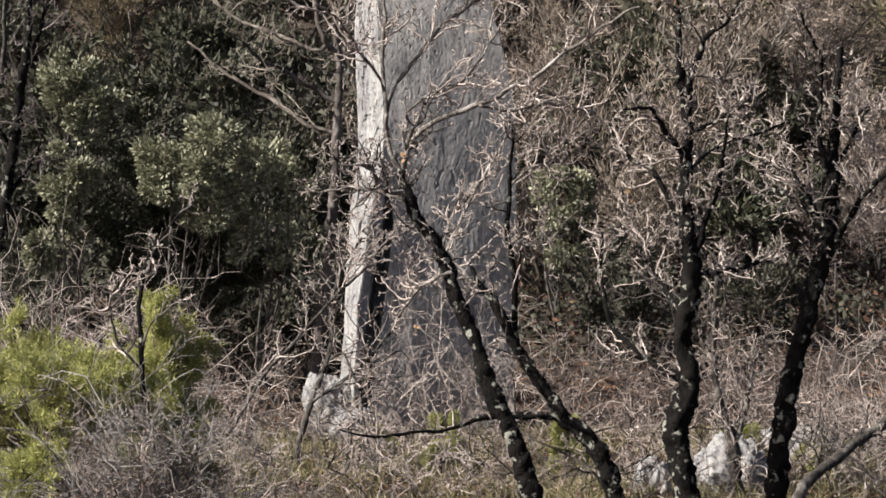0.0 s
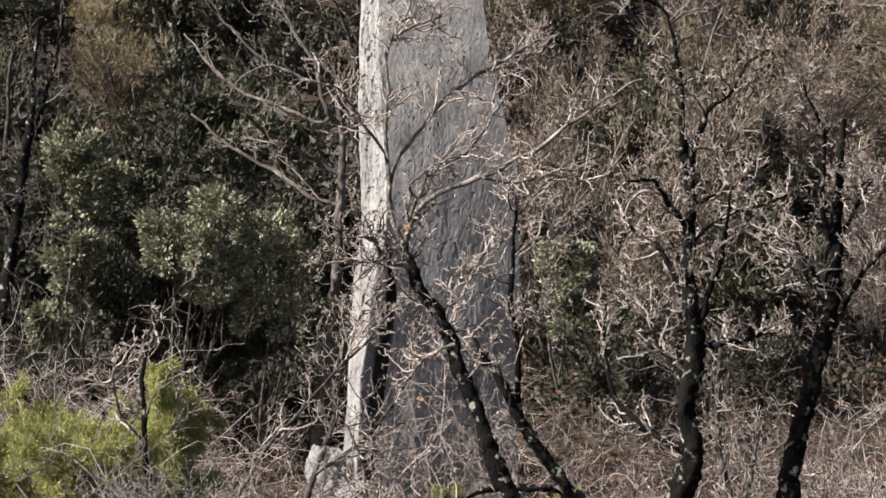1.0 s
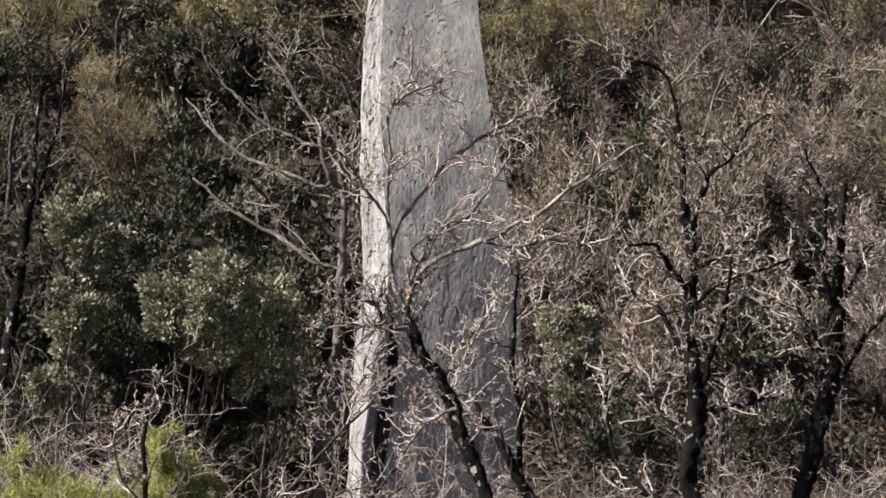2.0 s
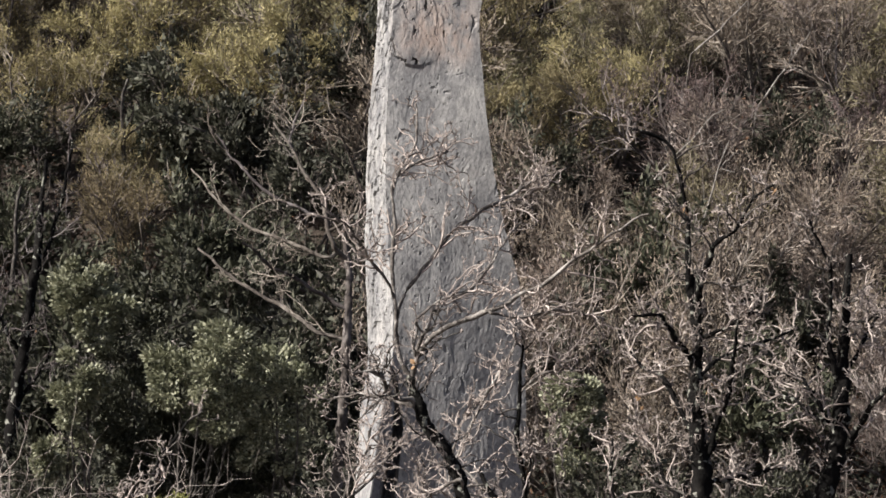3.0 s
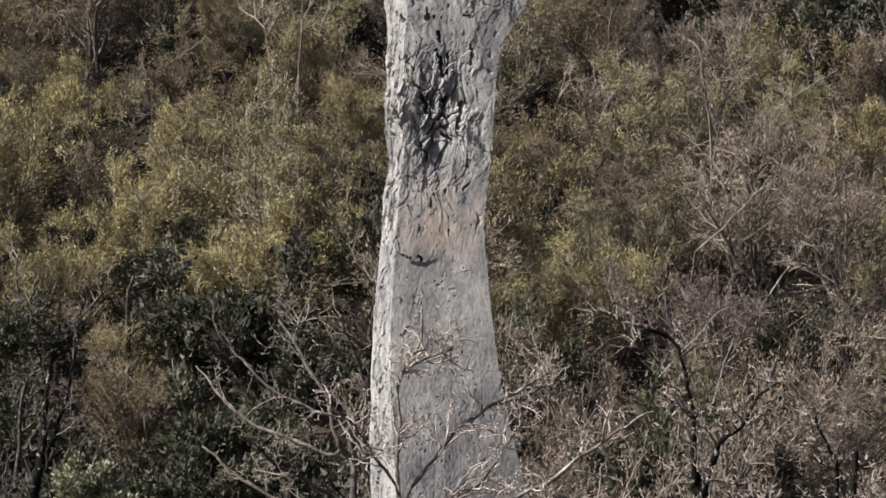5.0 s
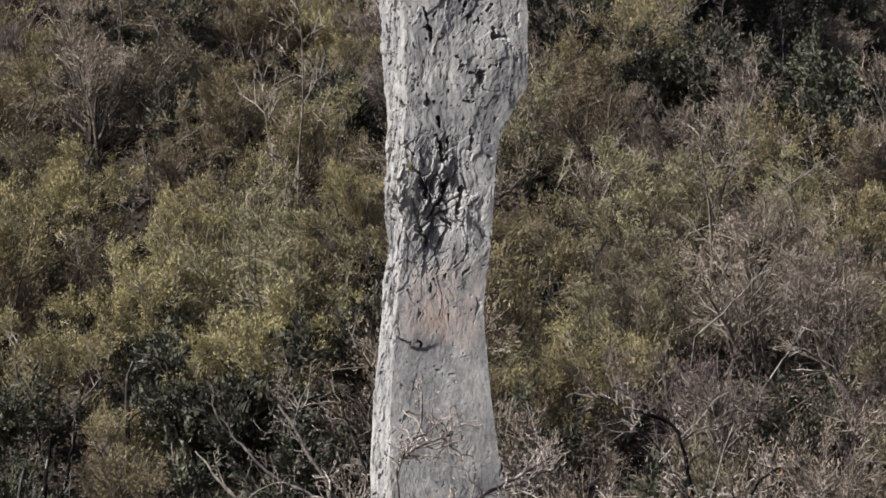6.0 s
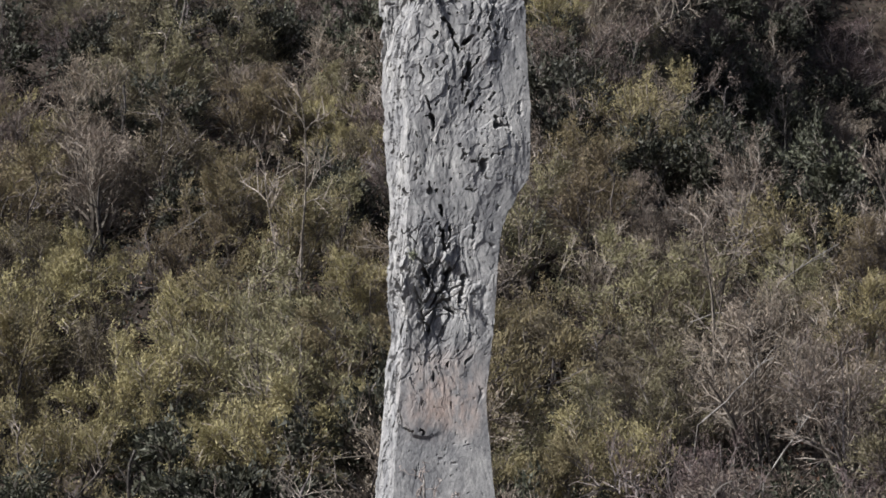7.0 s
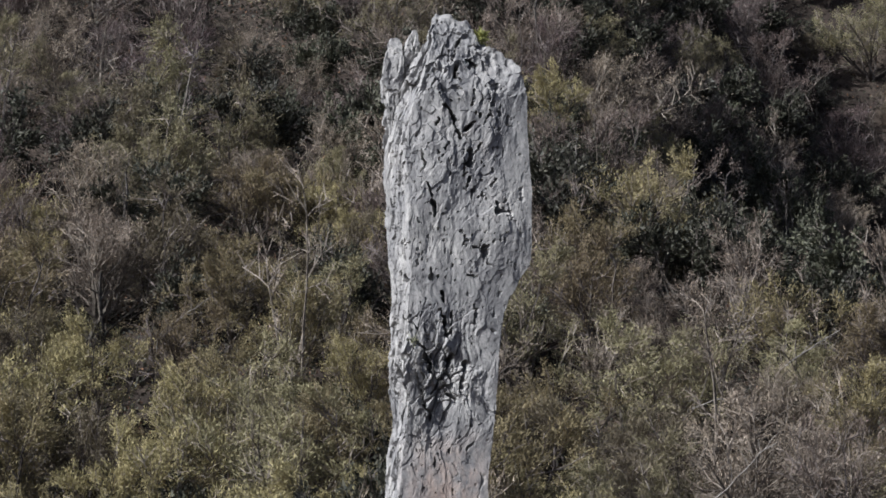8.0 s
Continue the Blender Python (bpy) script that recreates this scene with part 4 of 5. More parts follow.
oak(LIMBS_G, "small reddish-brown stem growing through a juniper", TWIG, BARK, 0.8, 0.4, 211)
dead_leaves(oak_b, [(2.76, 23.0, 2.18), (1.68, 23.6, 0.43), (2.25, 23.4, 0.55), (2.09, 23.4, 2.01)])
dead_leaves(oak_a, [(-0.10, 24.5, -0.81), (-0.22, 24.3, 0.69)])
dead_leaves(oak_a2, [(1.21, 25.0, -0.65)])
dead_leaves(oak_c, [(2.78, 24.0, -1.15)])

# ---- evergreens ----


def juniper(x, y, w, h, seed, label, dens=1.0):
    """A rounded juniper: short woody stems and many upright sprays of needles."""
    z = float(ground_z(x, y)[0])
    base = thing("juniper_bush", (x, y, z), label, "bush", "junipers")
    r = np.random.default_rng(seed)
    n = int(58 * dens)
    d = unit(r.normal(size=(n, 3)) * np.array([1.1, 0.8, 0.8]) + np.array([0, 0, 0.25]))
    tips = d * np.array([w / 2, w / 2.4, h]) * r.uniform(0.55, 1.0, (n, 1))
    tips[:, 2] = np.abs(tips[:, 2]) * 0.85 + 0.12 * h
    s = np.linspace(0, 1, 7)[None, :, None]
    P = tips[:, None, :] * s + np.array([0, 0, 0.18 * h]) * np.sin(s * math.pi) * r.uniform(-0.4, 1, (n, 1, 1))
    R = np.linspace(0.014, 0.004, 7)[None, :].repeat(n, 0)
    part("trunk", mesh_of("trunk", *tubes(P, R, 4), SCRUB), base)
    P1, R1 = sprout(P, R, 8, 0.15 * (w + h) / 2, 0.6, 1.0, 0.9, 0.2, 0.2, 5, 0.4, 0.002)
    P2, _ = sprout(P1, R1, 5, 0.085 * (w + h) / 2, 0.2, 1.0, 0.7, 0.3, 0.12, 4, 0.4, 0.0015)
    tuft = np.concatenate([P1[:, -1], P2[:, -1], P2[:, 2]])
    aim = unit(np.concatenate([P1[:, -1] - P1[:, 0], P2[:, -1] - P2[:, 0], P2[:, -1] - P2[:, 0]]))
    k = 17
    D = unit(np.repeat(aim, k, 0) * 0.9 + r.normal(size=(len(tuft) * k, 3)) * 0.75 + np.array([0, 0, 0.2]))
    C = np.repeat(tuft, k, 0) + D * r.uniform(0.0, 0.035, (len(tuft) * k, 1)) + r.normal(size=(len(tuft) * k, 3)) * 0.010
    tagged(part("crown", mesh_of("crown", *buds_at(C, D, 0.036, 0.22), JUNIPER), base, "bright yellow-green juniper needles"), kind="stuff")
    return base


def evergreen(x, y, blobs, n, label, size=0.072, mat=None):
    """A broadleaved evergreen shrub: stems that carry dense uneven clumps of small leaves."""
    z = float(ground_z(x, y)[0])
    base = thing("evergreen_shrub", (x, y, z), label, "shrub", "evergreen shrubs")
    o = np.array([x, y, z])
    S, C, D = [], [], []
    for bx, by, bz, br, bh in blobs:
        c = np.array([bx, by, bz]) - o
        s = np.linspace(0, 1, 8)[:, None]
        S.append(c * s * np.array([1, 1, 1]) + np.array([0.1, 0, 0]) * np.sin(s * 5 + bx))
        m, k = int(1.6 * n * br * bh), max(12, int(34 * br * bh))
        clump = unit(rng.normal(size=(k, 3)) + np.array([0, -0.15, 0.1])) * rng.uniform(0.62, 1.06, (k, 1))
        pick = rng.integers(0, k, m)
        tuft = unit(rng.normal(size=(m, 3)) + clump[pick] * 0.9) * rng.uniform(0.2, 1.0, (m, 1)) ** 0.6 * rng.uniform(0.12, 0.24, (k, 1))[pick]
        C.append(c + clump[pick] * np.array([br, br * 0.9, bh]) * 0.86 + tuft * np.array([1, 1, 0.8]))
        D.append(unit(tuft / 0.15 + clump[pick] * 0.5 + rng.normal(size=(m, 3)) * 0.5 + np.array([0, 0, 0.2])))
    S = np.array(S)
    R = np.linspace(0.032, 0.010, 8)[None].repeat(len(S), 0)
    P1, R1 = sprout(S, R, 14, 0.6, 0.35, 1.0, 1.0, 0.2, 0.2, 6, 0.5, 0.004)
    part("trunk", mesh_of("trunk", *merged(tubes(S, R, 6), tubes(P1, R1, 3)), GREY_BARK), base)
    tagged(part("crown", mesh_of("crown", *leaves_at(np.concatenate(C), np.concatenate(D), size, 0.55), mat or EVERGREEN), base, "small glossy dark green leaves"), kind="stuff")
    return base


juniper(-2.62, 19.6, 1.90, 1.42, 301, "bright yellow-green juniper bush tangled with dead twigs", 1.3)
juniper(-1.95, 20.2, 0.86, 1.84, 302, "narrow yellow-green juniper beside a thin stem", 0.7)
juniper(1.5, 30.0, 0.5, 0.75, 303, "small green juniper among oak trunks", 0.25)
juniper(0.15, 30.5, 0.55, 0.70, 304, "small green juniper at the pillar's foot", 0.25)
juniper(3.3, 29.0, 0.55, 0.6, 305, "low juniper beside a white boulder", 0.25)
juniper(2.75, 28.0, 0.5, 0.45, 306, "low juniper in front of a white boulder", 0.2)
juniper(4.0, 28.5, 0.6, 0.5, 307, "low juniper under the bare oaks", 0.25)
juniper(-0.6, 31.0, 0.5, 0.55, 308, "small green juniper in dry grass", 0.2)
evergreen(-4.8, 38.5, [(-4.92, 38.4, 1.18, 0.40, 0.42), (-4.72, 38.4, 0.80, 0.52, 0.46), (-4.98, 38.2, -0.10, 0.38, 0.62), (-5.05, 38.1, -0.95, 0.50, 0.50)], 8500, "tall evergreen shrub with a rounded top and sunlit crown")
# the shaded core between the lit crowns, darkened by its own leaf colour
evergreen(-4.2, 39.7, [(-4.28, 38.7, -0.55, 0.36, 0.55), (-4.0, 38.8, -1.2, 0.5, 0.5), (-4.35, 39.6, 0.35, 0.50, 0.70), (-4.2, 39.6, -0.6, 0.62, 0.8), (-3.7, 39.8, -1.5, 0.9, 0.9), (-2.7, 39.6, -1.2, 0.7, 0.8)], 9000, "evergreen shrub between two brighter ones, its shade put into dark leaf colour", mat=SHADE_IVY)
evergreen(-3.3, 38.0, [(-3.02, 38.0, 0.42, 0.40, 0.34), (-3.35, 37.9, -0.02, 0.58, 0.46), (-3.65, 38.3, 0.18, 0.34, 0.34), (-2.95, 38.2, -0.45, 0.45, 0.45)], 8000, "broad grey-green evergreen shrub")
evergreen(-2.3, 38.6, [(-2.35, 38.6, 0.02, 0.46, 0.42), (-1.98, 38.5, -0.25, 0.36, 0.42), (-2.3, 38.7, -1.0, 0.45, 0.5)], 5500, "sparse grey-green evergreen shrub beside the pillar")
evergreen(1.9, 44.0, [(1.9, 44.0, -0.6, 0.6, 0.45), (2.4, 44.3, -1.3, 0.7, 0.6)], 7000, "low dark evergreen shrub behind the pillar")


def plant_tuft(x, y, z, size, n, mat, label):
    base = thing("plant_tuft", (x, y, z), label, "plant")
    d = unit(rng.normal(size=(n, 3)) + np.array([0, -0.8, 0.6]))
    part("foliage", mesh_of("foliage", *leaves_at(rng.normal(size=(n, 3)) * size * 0.4, d, size, 0.3), mat), base)


plant_tuft(-0.45, 35.75, 6.43, 0.06, 60, EVERGREEN, "small green plant tuft rooted in a crack of the pillar")
plant_tuft(0.42, 36.5, 10.64, 0.085, 240, JUNIPER, "yellow-green plant tuft rooted on the pillar's top")

# ---- undergrowth ----


def thicket(name, label, boxes, n, length, mat, seed, lean=0.8, radius=(0.003, 0.008)):
    """Arching bare stems with side twigs, scattered over stretches of ground (x0, x1, y0, y1)."""
    r = np.random.default_rng(seed)
    P = []
    for x0, x1, y0, y1 in boxes:
        x, y = r.uniform(x0, x1, n), r.uniform(y0, y1, n)
        p = np.stack([x, y, ground_z(x, y)], 1)
        d = unit(np.stack([r.normal(size=n) * lean, r.normal(size=n) * lean, r.uniform(0.4, 1.3, n)], 1))
        ln = length * r.uniform(0.4, 1.3, (n, 1))
        pts = [p]
        for k in range(8):
            d = unit(d + r.normal(size=d.shape) * 0.34 + np.array([0, 0, -0.04 * k * lean]))
            pts.append(pts[-1] + d * ln / 8)
        P.append(np.stack(pts, 1))
    P = np.concatenate(P)
    R = np.linspace(1, 0.35, 9)[None] * r.uniform(*radius, (len(P), 1))
    P1, R1 = sprout(P, R, 7, length * 0.36, 0.15, 1.0, 1.0, 0.1, 0.36, 6, 0.6, radius[0] * 0.55)
    P2, R2 = sprout(P1, R1, 3, length * 0.15, 0.2, 1.0, 1.0, 0.1, 0.4, 4, 0.7, radius[0] * 0.45)
    return tagged(new(name, mesh_of(name, *merged(tubes(P, R, 3), tubes(P1, R1, 3), tubes(P2, R2, 3)), mat)), label, "undergrowth", kind="stuff")


thicket("dead_brush", "grey tangle of dead twigs over the juniper", [(-2.3, -1.45, 18.4, 19.3)], 80, 1.05, SCRUB, 401, 0.8, (0.003, 0.008))
thicket("scrub", "bare grey-brown scrub below the oaks", [(-4.4, 4.8, 24.5, 29.0)], 260, 0.75, SCRUB, 402, 0.9, (0.0045, 0.009))
thicket("scrub", "crooked pale twigs under the oaks", [(0.6, 5.2, 25.0, 31.0), (-3.2, 0.2, 25.5, 31.0)], 42, 1.25, TWIG, 411, 0.6, (0.006, 0.011))
thicket("scrub", "dark thin stems under the oaks", [(0.4, 5.4, 25.0, 30.0), (-3.0, 0.0, 26.0, 31.0)], 16, 1.5, GREY_BARK, 412, 0.45, (0.009, 0.017))
thicket("scrub", "bare scrub around the pillar's foot", [(-5.0, 5.5, 29.0, 36.0), (1.0, 6.5, 29.0, 38.0), (1.4, 6.5, 36.0, 40.0)], 75, 1.15, SCRUB, 403, 0.75, (0.0055, 0.012))
thicket("scrub", "dark bare shrubs behind the evergreens", [(-8.0, 0.0, 40.5, 47.0)], 18, 1.9, GREY_BARK, 415, 0.7, (0.006, 0.013))
thicket("scrub", "pale leaning shoots beside the juniper", [(-4.3, -2.9, 23.5, 25.5)], 75, 2.9, TWIG, 416, 0.35, (0.004, 0.009))
thicket("scrub", "bare shrubs at the foot of the hillside", [(1.5, 8.5, 38.0, 47.0), (1.5, 8.5, 40.0, 47.0)], 20, 2.0, HILL_TWIG, 404, 0.7, (0.007, 0.016))
thicket("scrub", "tall pale bare shrubs behind the juniper", [(-6.2, -2.8, 29.5, 34.0)], 100, 1.9, SCRUB, 405, 0.5, (0.0055, 0.011))
thicket("scrub", "pale bare scrub before the pillar's foot", [(-0.5, 1.7, 32.5, 35.0)], 18, 1.7, SCRUB, 407, 0.7, (0.004, 0.009))
thicket("scrub", "long pale shoots in front of the pillar", [(-0.9, 1.1, 33.0, 34.6)], 22, 2.8, TWIG, 408, 0.35, (0.005, 0.009))
thicket("scrub", "reddish-brown bare scrub behind the oaks", [(2.4, 6.6, 30.5, 36.0)], 55, 2.1, SCRUB, 409, 0.5, (0.005, 0.011))
thicket("scrub", "thin grey shoots before the evergreens", [(-5.8, -1.6, 33.0, 36.0)], 105, 1.9, SCRUB, 410, 0.5, (0.0045, 0.009))
thicket("scrub", "dead grey twigs tangled in front of the juniper", [(-2.35, -1.65, 18.5, 19.0)], 70, 1.45, GREY_TWIG, 406, 0.8, (0.004, 0.009))
thicket("scrub", "pale bare shrubs behind the juniper", [(-5.2, -3.3, 28.8, 31.0)], 44, 1.9, TWIG, 413, 0.5, (0.005, 0.010))
thicket("scrub", "pale tangled twigs beside the thick-barked oak", [(3.7, 5.0, 26.0, 30.0)], 30, 2.1, TWIG, 414, 0.5, (0.005, 0.010))


def grass(name, label, x0, x1, y0, y1, n, height, mat, seed):
    r = np.random.default_rng(seed)
    tx, ty = r.uniform(x0, x1, n), r.uniform(y0, y1, n)
    k = 14
    x, y = np.repeat(tx, k) + r.normal(size=n * k) * 0.06, np.repeat(ty, k) + r.normal(size=n * k) * 0.06
    p = np.stack([x, y, ground_z(x, y) - 0.02], 1)
    d = unit(np.stack([r.normal(size=n * k) * 0.5, r.normal(size=n * k) * 0.5, np.ones(n * k)], 1))
    ln = height * r.uniform(0.5, 1.3, (n * k, 1))
    s = unit(np.cross(d, r.normal(size=d.shape))) * 0.006
    mid = p + d * ln * 0.6
    tip = p + d * ln + np.stack([d[:, 0], d[:, 1], -0.5 * np.abs(d[:, 0])], 1) * ln * 0.4
    V = np.stack([p - s, p + s, mid + s * 0.8, mid - s * 0.8, tip], 1).reshape(-1, 3)
    i = np.arange(n * k)[:, None] * 5
    F = (i + np.array([[0, 1, 2]])).tolist() + (i + np.array([[0, 2, 3]])).tolist() + (i + np.array([[3, 2, 4]])).tolist()
    return tagged(new(name, mesh_of(name, V, F, mat)), label, "grass", kind="stuff")


grass("dry_grass", "dry yellowish grass tufts between the rocks", -4.6, 5.2, 24.0, 35.5, 1200, 0.24, DRY_GRASS, 501)


def litter(name, label, x0, x1, y0, y1, n, mat, seed, size=0.07):
    r = np.random.default_rng(seed)
    x, y = r.uniform(x0, x1, n), r.uniform(y0, y1, n)
    C = np.stack([x, y, ground_z(x, y) + r.uniform(0.01, 0.06, n)], 1)
    D = unit(r.normal(size=(n, 3)) * np.array([1, 1, 0.35]))
    return tagged(new(name, mesh_of(name, *leaves_at(C, D, size, 0.6), mat)), label, "leaf litter", kind="stuff")


litter("fallen_leaves", "brown fallen oak leaves on the near ground", -4.5, 4.8, 17.5, 36, 9000, LITTER, 511)
litter("fallen_leaves", "reddish fallen leaves on the foot of the slope", -9, 9, 36.5, 52, 16000, LITTER, 512, 0.09)

# ---- wooded hillside ----
rng = np.random.default_rng(21)


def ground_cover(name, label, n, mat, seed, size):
    """Low leaves in drifts over the slope; dark ones put shade into the gaps by colour."""
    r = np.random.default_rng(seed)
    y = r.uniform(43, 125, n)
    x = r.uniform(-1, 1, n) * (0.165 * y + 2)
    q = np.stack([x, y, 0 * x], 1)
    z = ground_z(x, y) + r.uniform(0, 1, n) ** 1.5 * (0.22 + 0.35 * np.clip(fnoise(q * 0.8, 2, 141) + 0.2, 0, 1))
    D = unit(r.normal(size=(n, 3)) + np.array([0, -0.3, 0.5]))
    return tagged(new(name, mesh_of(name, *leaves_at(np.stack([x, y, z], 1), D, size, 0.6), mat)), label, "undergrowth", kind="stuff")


# dark sheet that colours the gaps as if in deep shade
ground_cover("ground_ivy", "layer of dark ivy leaves in place of shade under the shrubs of the slope", 110000, SHADE_IVY, 701, 0.14)
ground_cover("fallen_leaves", "brown leaf litter under the shrubs of the slope", 24000, LITTER, 702, 0.11)


def shrub_meshes(kind, seed, stems=7, height=3.2, width=1.35, leaf=None, leaf_n=0, leaf_size=0.08, lean=0.45, straight=0.12, twigs=6, leaf_wide=0.3):
    """Stems, twigs and foliage of one shrub, with its foot at the origin."""
    r = np.random.default_rng(seed)
    foot = r.normal(size=(stems, 3)) * np.array([0.16, 0.16, 0])
    d = unit(np.stack([r.normal(size=stems) * lean, r.normal(size=stems) * lean, np.ones(stems)], 1))
    ln = height * r.uniform(0.6, 1.0, (stems, 1))
    pts = [foot]
    for _ in range(7):
        d = unit(d + r.normal(size=d.shape) * straight + np.array([0, 0, 0.06]))
        pts.append(pts[-1] + d * ln / 7)
    P = np.stack(pts, 1)
    R = np.linspace(0.045, 0.012, 8)[None] * r.uniform(0.6, 1.2, (stems, 1))
    P1, R1 = sprout(P, R, twigs, 0.95 * width, 0.25, 1.0, 1.0, 0.14, 0.28, 4, 0.6, 0.009)
    P2, R2 = sprout(P1, R1, 6, 0.5 * width, 0.15, 1.0, 0.95, 0.2, 0.2, 2, 0.6, 0.0065)
    R2[:, -1] = 0.004
    V, F = merged(tubes(P1, R1, 3), tubes(P2, R2, 3))
    n = len(F)
    if leaf_n:
        i, k = (len(P2) * r.uniform(0, 1, leaf_n) ** 1.6).astype(int), r.uniform(0.25, 1.1, (leaf_n, 1))
        rank = np.argsort(-(P2[:, 1, 2] + 0.5 * P2[:, 1, 0] * -0.4 + r.normal(size=len(P2)) * 0.22 * height))
        i = rank[i] if leaf != SHADE_IVY else r.permutation(len(P2))[i]
        C = P2[i, 0] * (1 - k) + P2[i, 1] * k + r.normal(size=(leaf_n, 3)) * 0.06
        D = unit(unit(P2[i, 1] - P2[i, 0]) + r.normal(size=(leaf_n, 3)) * 0.5 + np.array([0, 0, 0.15]))
        V, F = joined_mixed(V, F, *buds_at(C, D, leaf_size, leaf_wide))
    crown = mesh_of(kind + "_crown", V, F, HILL_STEM if leaf == SHADE_IVY else HILL_TWIG)
    crown.materials.append(leaf)
    crown.polygons.foreach_set("material_index", (np.arange(len(F)) >= n).astype(np.int32))
    return {"trunk": mesh_of(kind + "_trunk", *tubes(P, R, 4), HILL_STEM), "crown": crown}


def joined_mixed(V, F, V2, F2):
    return np.concatenate([V, V2]), list(F) + (F2 + len(V)).tolist()


KINDS = {
    "bare_shrub": ("bare purplish-brown shrub on the wooded hillside", [shrub_meshes("bare_shrub", 600 + i, 8, 2.7, 1.1, RUSSET, 6500, 0.075, leaf_wide=0.2, twigs=9) for i in range(5)]),
    "budding_shrub": ("shrub in dull olive-green bud on the wooded hillside", [shrub_meshes("budding_shrub", 620 + i, 8, 2.6, 0.95, OLIVE, 10500, 0.065, leaf_wide=0.30, twigs=7) for i in range(5)]),
    "greening_shrub": ("shrub in fresh yellow-green bud on the wooded hillside", [shrub_meshes("greening_shrub", 680 + i, 8, 2.5, 1.0, YOUNG, 10500, 0.065, leaf_wide=0.32, twigs=7) for i in range(3)]),
    # leaves and twigs darkened to stand for shaded growth
    "ivy_shrub": ("dark evergreen shrub on the wooded hillside, with shade put into its colour", [shrub_meshes("ivy_shrub", 640 + i, 6, 2.4, 1.05, SHADE_IVY, 5200, 0.11, leaf_wide=0.5, twigs=6) for i in range(3)]),
    "slender_tree": ("slender bare tree leaning on the wooded hillside", [shrub_meshes("slender_tree", 660 + i, 2, 5.2, 1.1, RUSSET, 300, 0.10, 0.25, 0.07, 9) for i in range(3)]),
}
MODELS = {}


def plant(kind, x, y, scale, spin):
    label, variants = KINDS[kind]
    v = int(rng.integers(0, len(variants)))
    m = pose(x, y, float(ground_z(x, y)[0]) - 0.1, float(rng.normal() * 5), float(rng.normal() * 5), spin) @ Matrix.Diagonal((scale, scale, scale, 1))
    if (kind, v) in MODELS:
        ob = copy_thing(MODELS[kind, v], m)
        ob.scale = (scale,) * 3
        return ob
    ob = thing(kind, m, label, "shrub" if kind != "slender_tree" else "tree", "hillside woods")
    for name, mesh in variants[v].items():
        part(name, mesh, ob)
    MODELS[kind, v] = ob
    return ob


GREEN = np.array([(-6.4, 75.9), (-5.8, 78.7), (-4.6, 79.1), (-3.4, 78.3), (-2.7, 76.7), (-5.2, 74.0), (3.9, 73.6), (-9.7, 69.9), (-8.5, 67.4), (-6.8, 69.2), (9.6, 65.1), (1.8, 64.5), (7.5, 88.6), (8.7, 71.2), (-11.4, 73.3), (3.9, 71.4), (9.3, 63.4), (10.5, 69.4), (3.1, 57.1), (3.7, 58.0), (1.9, 57.5), (-7.6, 59.4), (-8.2, 58.0), (1.6, 61.8), (2.5, 65.7), (-5.5, 71.4), (-4.2, 69.4), (-5.5, 59.4), (-6.4, 55.4), (-5.7, 53.6)])
DARK = np.array([(-1.8, 64.6), (-5.8, 59.2), (-8.8, 56.8), (2.5, 55.9), (7.0, 57.2), (11.2, 86.5), (12.0, 81.2), (8.7, 90.3), (-4.6, 94.3), (8.5, 76.9), (-7.9, 54.0), (-7.2, 49.1), (-9.2, 95.5)])
for gxy in GREEN:
    plant("greening_shrub", gxy[0], gxy[1], float(rng.uniform(0.85, 1.2)), float(rng.uniform(0, 360)))
for gxy in DARK:
    plant("ivy_shrub", gxy[0], gxy[1], float(rng.uniform(0.75, 1.0)), float(rng.uniform(0, 360)))
# a dark backdrop of shrubs, for the shade behind the evergreens
FOOT = np.array([(-6.2, 43.0), (-3.6, 43.0), (-1.9, 44.5), (2.6, 42.5), (-5.2, 46.5), (5.5, 44.0), (-2.6, 46.2), (-4.4, 44.6), (-1.2, 43.2), (-5.7, 39.8), (-6.1, 40.6), (-4.0, 42.2), (-2.7, 42.4), (-3.2, 44.8), (-5.6, 44.3), (-1.9, 42.6)])
for gxy in FOOT:
    plant("ivy_shrub", gxy[0], gxy[1], float(rng.uniform(0.6, 0.85)), float(rng.uniform(0, 360)))


def shade_share(x, y, drift):
    """How much of the growth at a place on the slope is dark evergreen: most in the gully and at the foot, whose shade
    its colour stands for.
    """
    if x > 3.2 and y + drift > (70 if x > 7 else 74):
        return 0.50
    if y > 84 and -6 < x < 0:
        return 0.15
    if x < -2.5 and y < 58:
        return 0.92 if y < 55.5 else 0.2
    if y < 53.5:
        return 0.3 if x > 1 else 0.6
    return 0.0


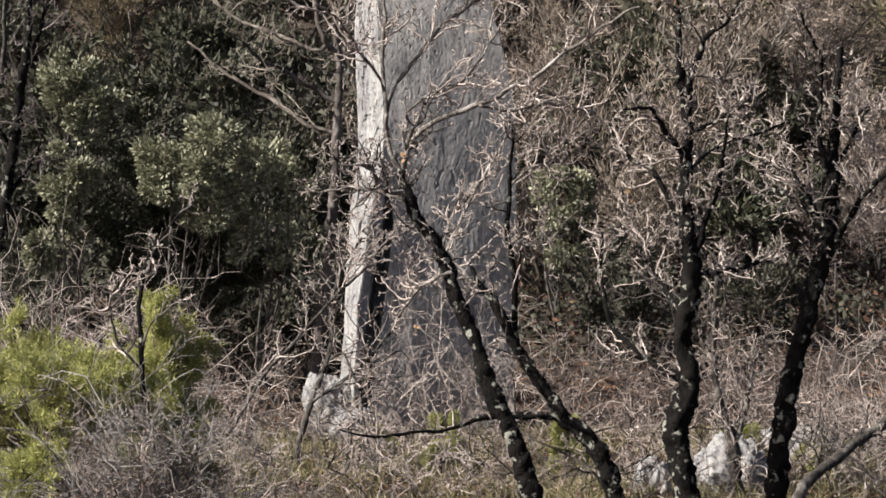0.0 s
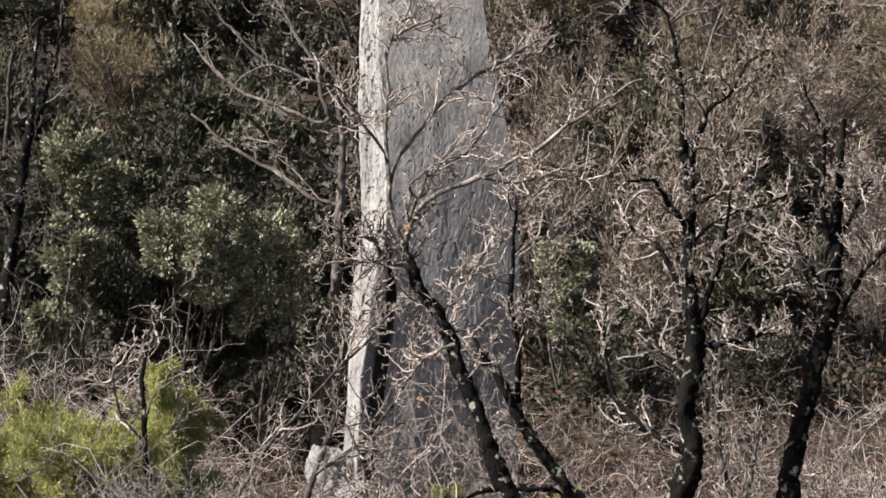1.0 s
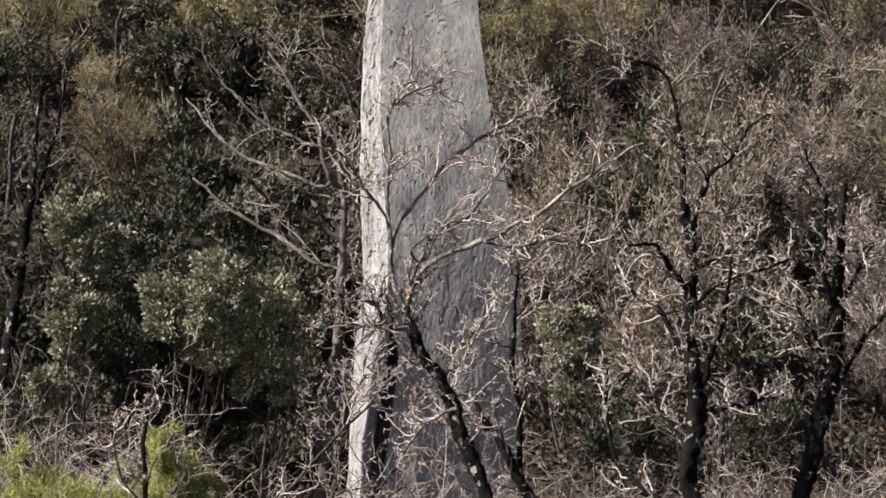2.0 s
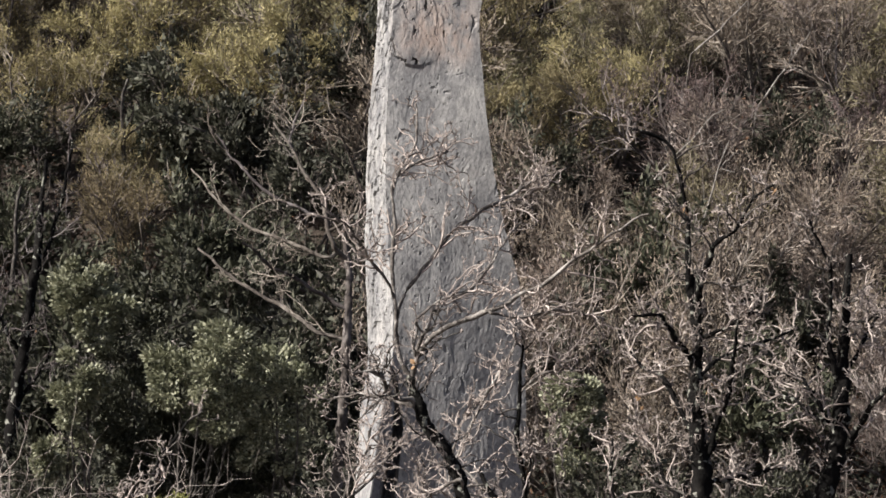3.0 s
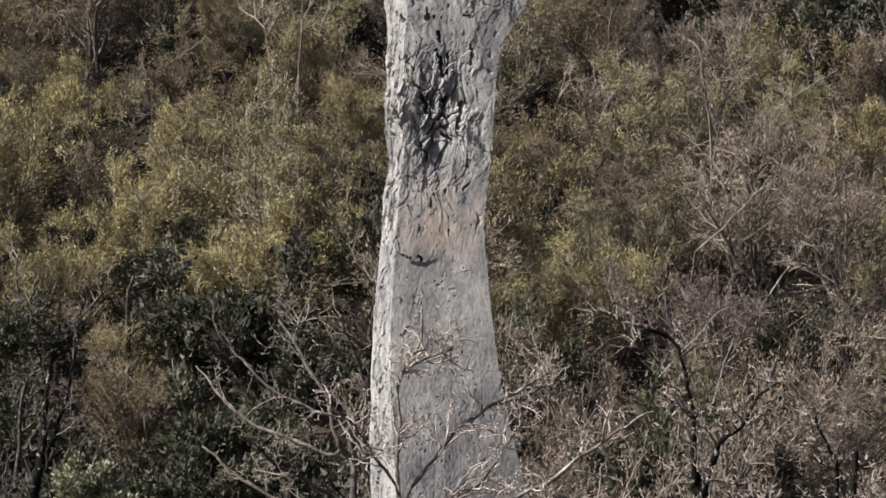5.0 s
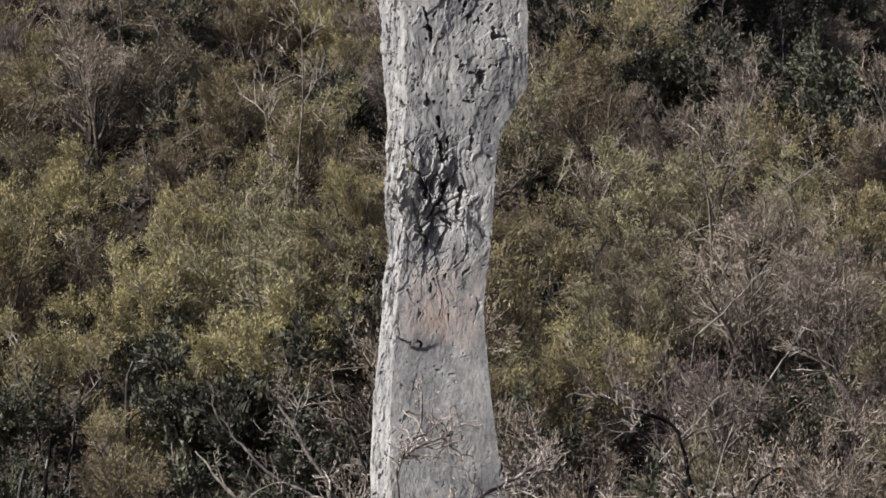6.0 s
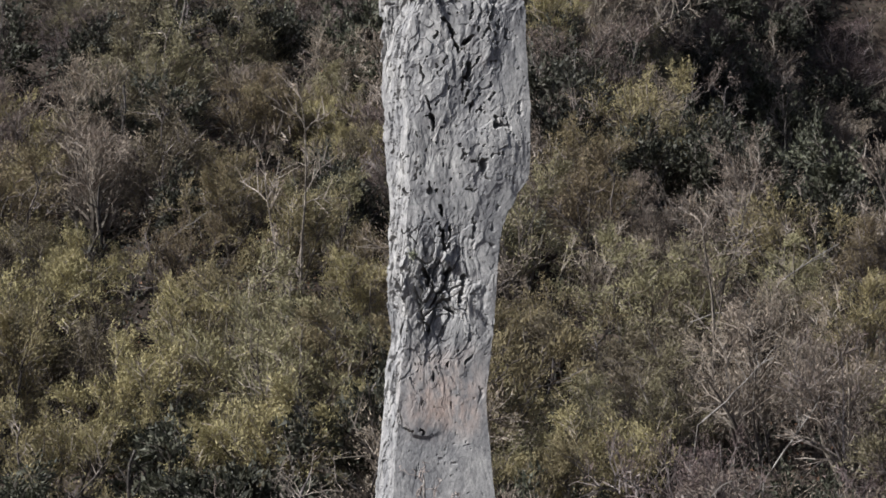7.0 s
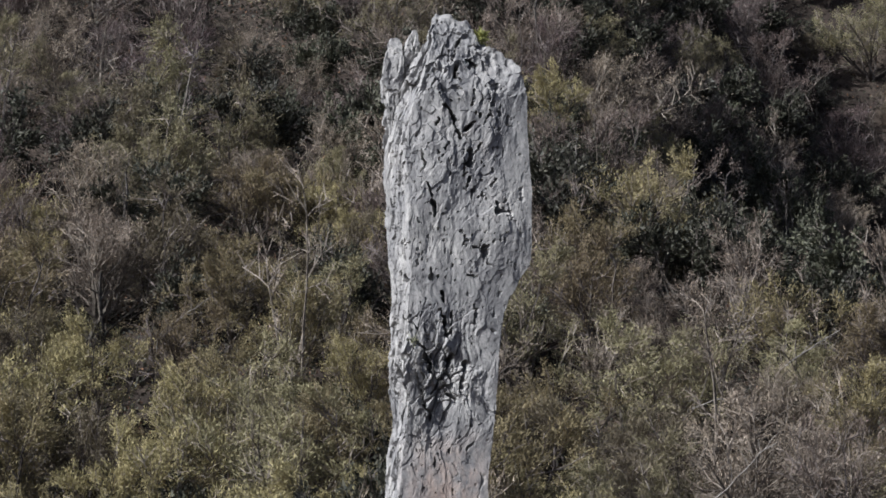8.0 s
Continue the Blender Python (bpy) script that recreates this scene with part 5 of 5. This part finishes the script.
taken = np.concatenate([GREEN, DARK])
row = 46.5
while row < 126:
    half = 0.167 * row + 1.5
    step = 1.85 + 0.012 * (row - 46)
    for x in np.arange(-half if row < 106 else 2.5, half, step):
        hx, hy = x + rng.uniform(-0.6, 0.6), row + rng.uniform(-0.7, 0.7)
        if np.min(np.hypot(taken[:, 0] - hx, taken[:, 1] - hy)) < 1.5:
            continue
        q = np.array([[hx * 0.16, hy * 0.11, 0.5]])
        mood = float(fnoise(q, 2, 81)[0]) + float(rng.normal() * 0.35) - (0.05 if hy < 54 else 0.0) - (0.15 if hx > 3 else (-0.75 if hx < -1 and 55 < hy < 72 else 0.45 if hy > 76 else 0.0))
        kind = "greening_shrub" if mood > 0.6 else "budding_shrub" if mood > 0.0 else ("bare_shrub" if mood > -0.8 else "ivy_shrub")
        shade = shade_share(hx, hy, 6 * float(vnoise(q * 1.7, 88)[0]))
        if hy < 51 and kind in ("budding_shrub", "greening_shrub"):
            kind = "bare_shrub"
        # bare shrubs become dark ones here, in place of shade at the foot
        if hy < 53 and -6 < hx < -0.5 and kind == "bare_shrub":
            kind = "ivy_shrub"
        if rng.random() < shade:
            kind = "ivy_shrub"
        if rng.random() < 0.05:
            kind = "slender_tree"
        plant(kind, hx, hy, float(rng.uniform(0.75, 1.4)), float(rng.uniform(0, 360)))
    row += 2.0
# more dark leaves over sunlit soil, where shade belongs
for x, y in [(-3.9, 50.5), (-4.5, 53.0), (-3.2, 52.4), (-2.2, 49.6)]:
    plant("ivy_shrub", x, y, 0.7, 40 * y)


def dead_branch(x, y, lift, dx, dz, radius, seed, mat, label):
    """A bare pole or fallen branch on the slope, forked near its end."""
    z = float(ground_z(x, y)[0])
    base = thing("dead_branch", (x, y, z), label, "branch", "dead branches on the slope")
    s = np.linspace(0, 1, 12)[:, None]
    wob = np.stack([fnoise(np.repeat(s, 3, 1) * 2.5 + seed + k, 2, seed + k) for k in range(3)], 1)
    P = np.array([0, 0, -0.15]) + s * np.array([dx, -0.3, dz + 0.15]) + np.array([0, -lift * 0.4, lift]) + wob * 0.035 * (abs(dx) + abs(dz)) * s
    P[0] = (0, 0, -0.1)
    R = np.linspace(radius, radius * 0.4, 12)
    part("stem", mesh_of("stem", *tubes(P[None], R[None], 5), mat, True), base)
    P1, R1 = sprout(P[None], R[None], 6, 0.35 * math.hypot(dx, dz), 0.35, 1.0, 0.8, 0.1, 0.22, 6, 0.55, 0.006)
    tagged(part("crown", mesh_of("crown", *tubes(P1, R1, 3), mat), base), kind="stuff")
    return base


PALE_POLES = [(6.9, 77.0, 1.6, 1.2, 1.2), (3.6, 80.0, 1.0, 0.15, 1.5), (5.5, 66.0, 1.4, 1.5, 0.3), (-7.4, 70.0, 1.2, 1.4, 0.9), (-1.6, 58.0, 0.9, -1.3, 0.7), (-3.3, 55.0, 1.0, 1.5, 0.5), (3.9, 55.0, 1.3, 1.6, 1.5), (4.6, 53.0, 1.1, 0.8, 2.2), (6.4, 58.0, 1.2, 1.2, 1.6), (5.2, 60.0, 1.2, 1.7, 1.4), (7.9, 68.0, 1.4, 1.6, 0.9)]
for k, (x, y, lift, dx, dz) in enumerate(PALE_POLES):
    dead_branch(x, y, lift, dx, dz, 0.026, 901 + k, HILL_POLE, "pale dead branch leaning among the hillside shrubs")
DARK_POLES = [(-9.0, 76.0, 0.2, 0.1, 3.2), (-8.6, 70.0, 0.2, -0.2, 2.6), (11.0, 92.0, 0.2, 0.3, 4.0), (3.2, 90.0, 0.2, -0.3, 3.4), (-6.4, 56.0, 0.2, 0.2, 2.8), (4.6, 51.0, 0.2, 0.5, 2.4), (-8.0, 52.0, 0.2, 0.3, 3.0)]
for k, (x, y, lift, dx, dz) in enumerate(DARK_POLES):
    dead_branch(x, y, lift, dx, dz, 0.07, 931 + k, GREY_BARK, "dark upright dead stem among the hillside shrubs")
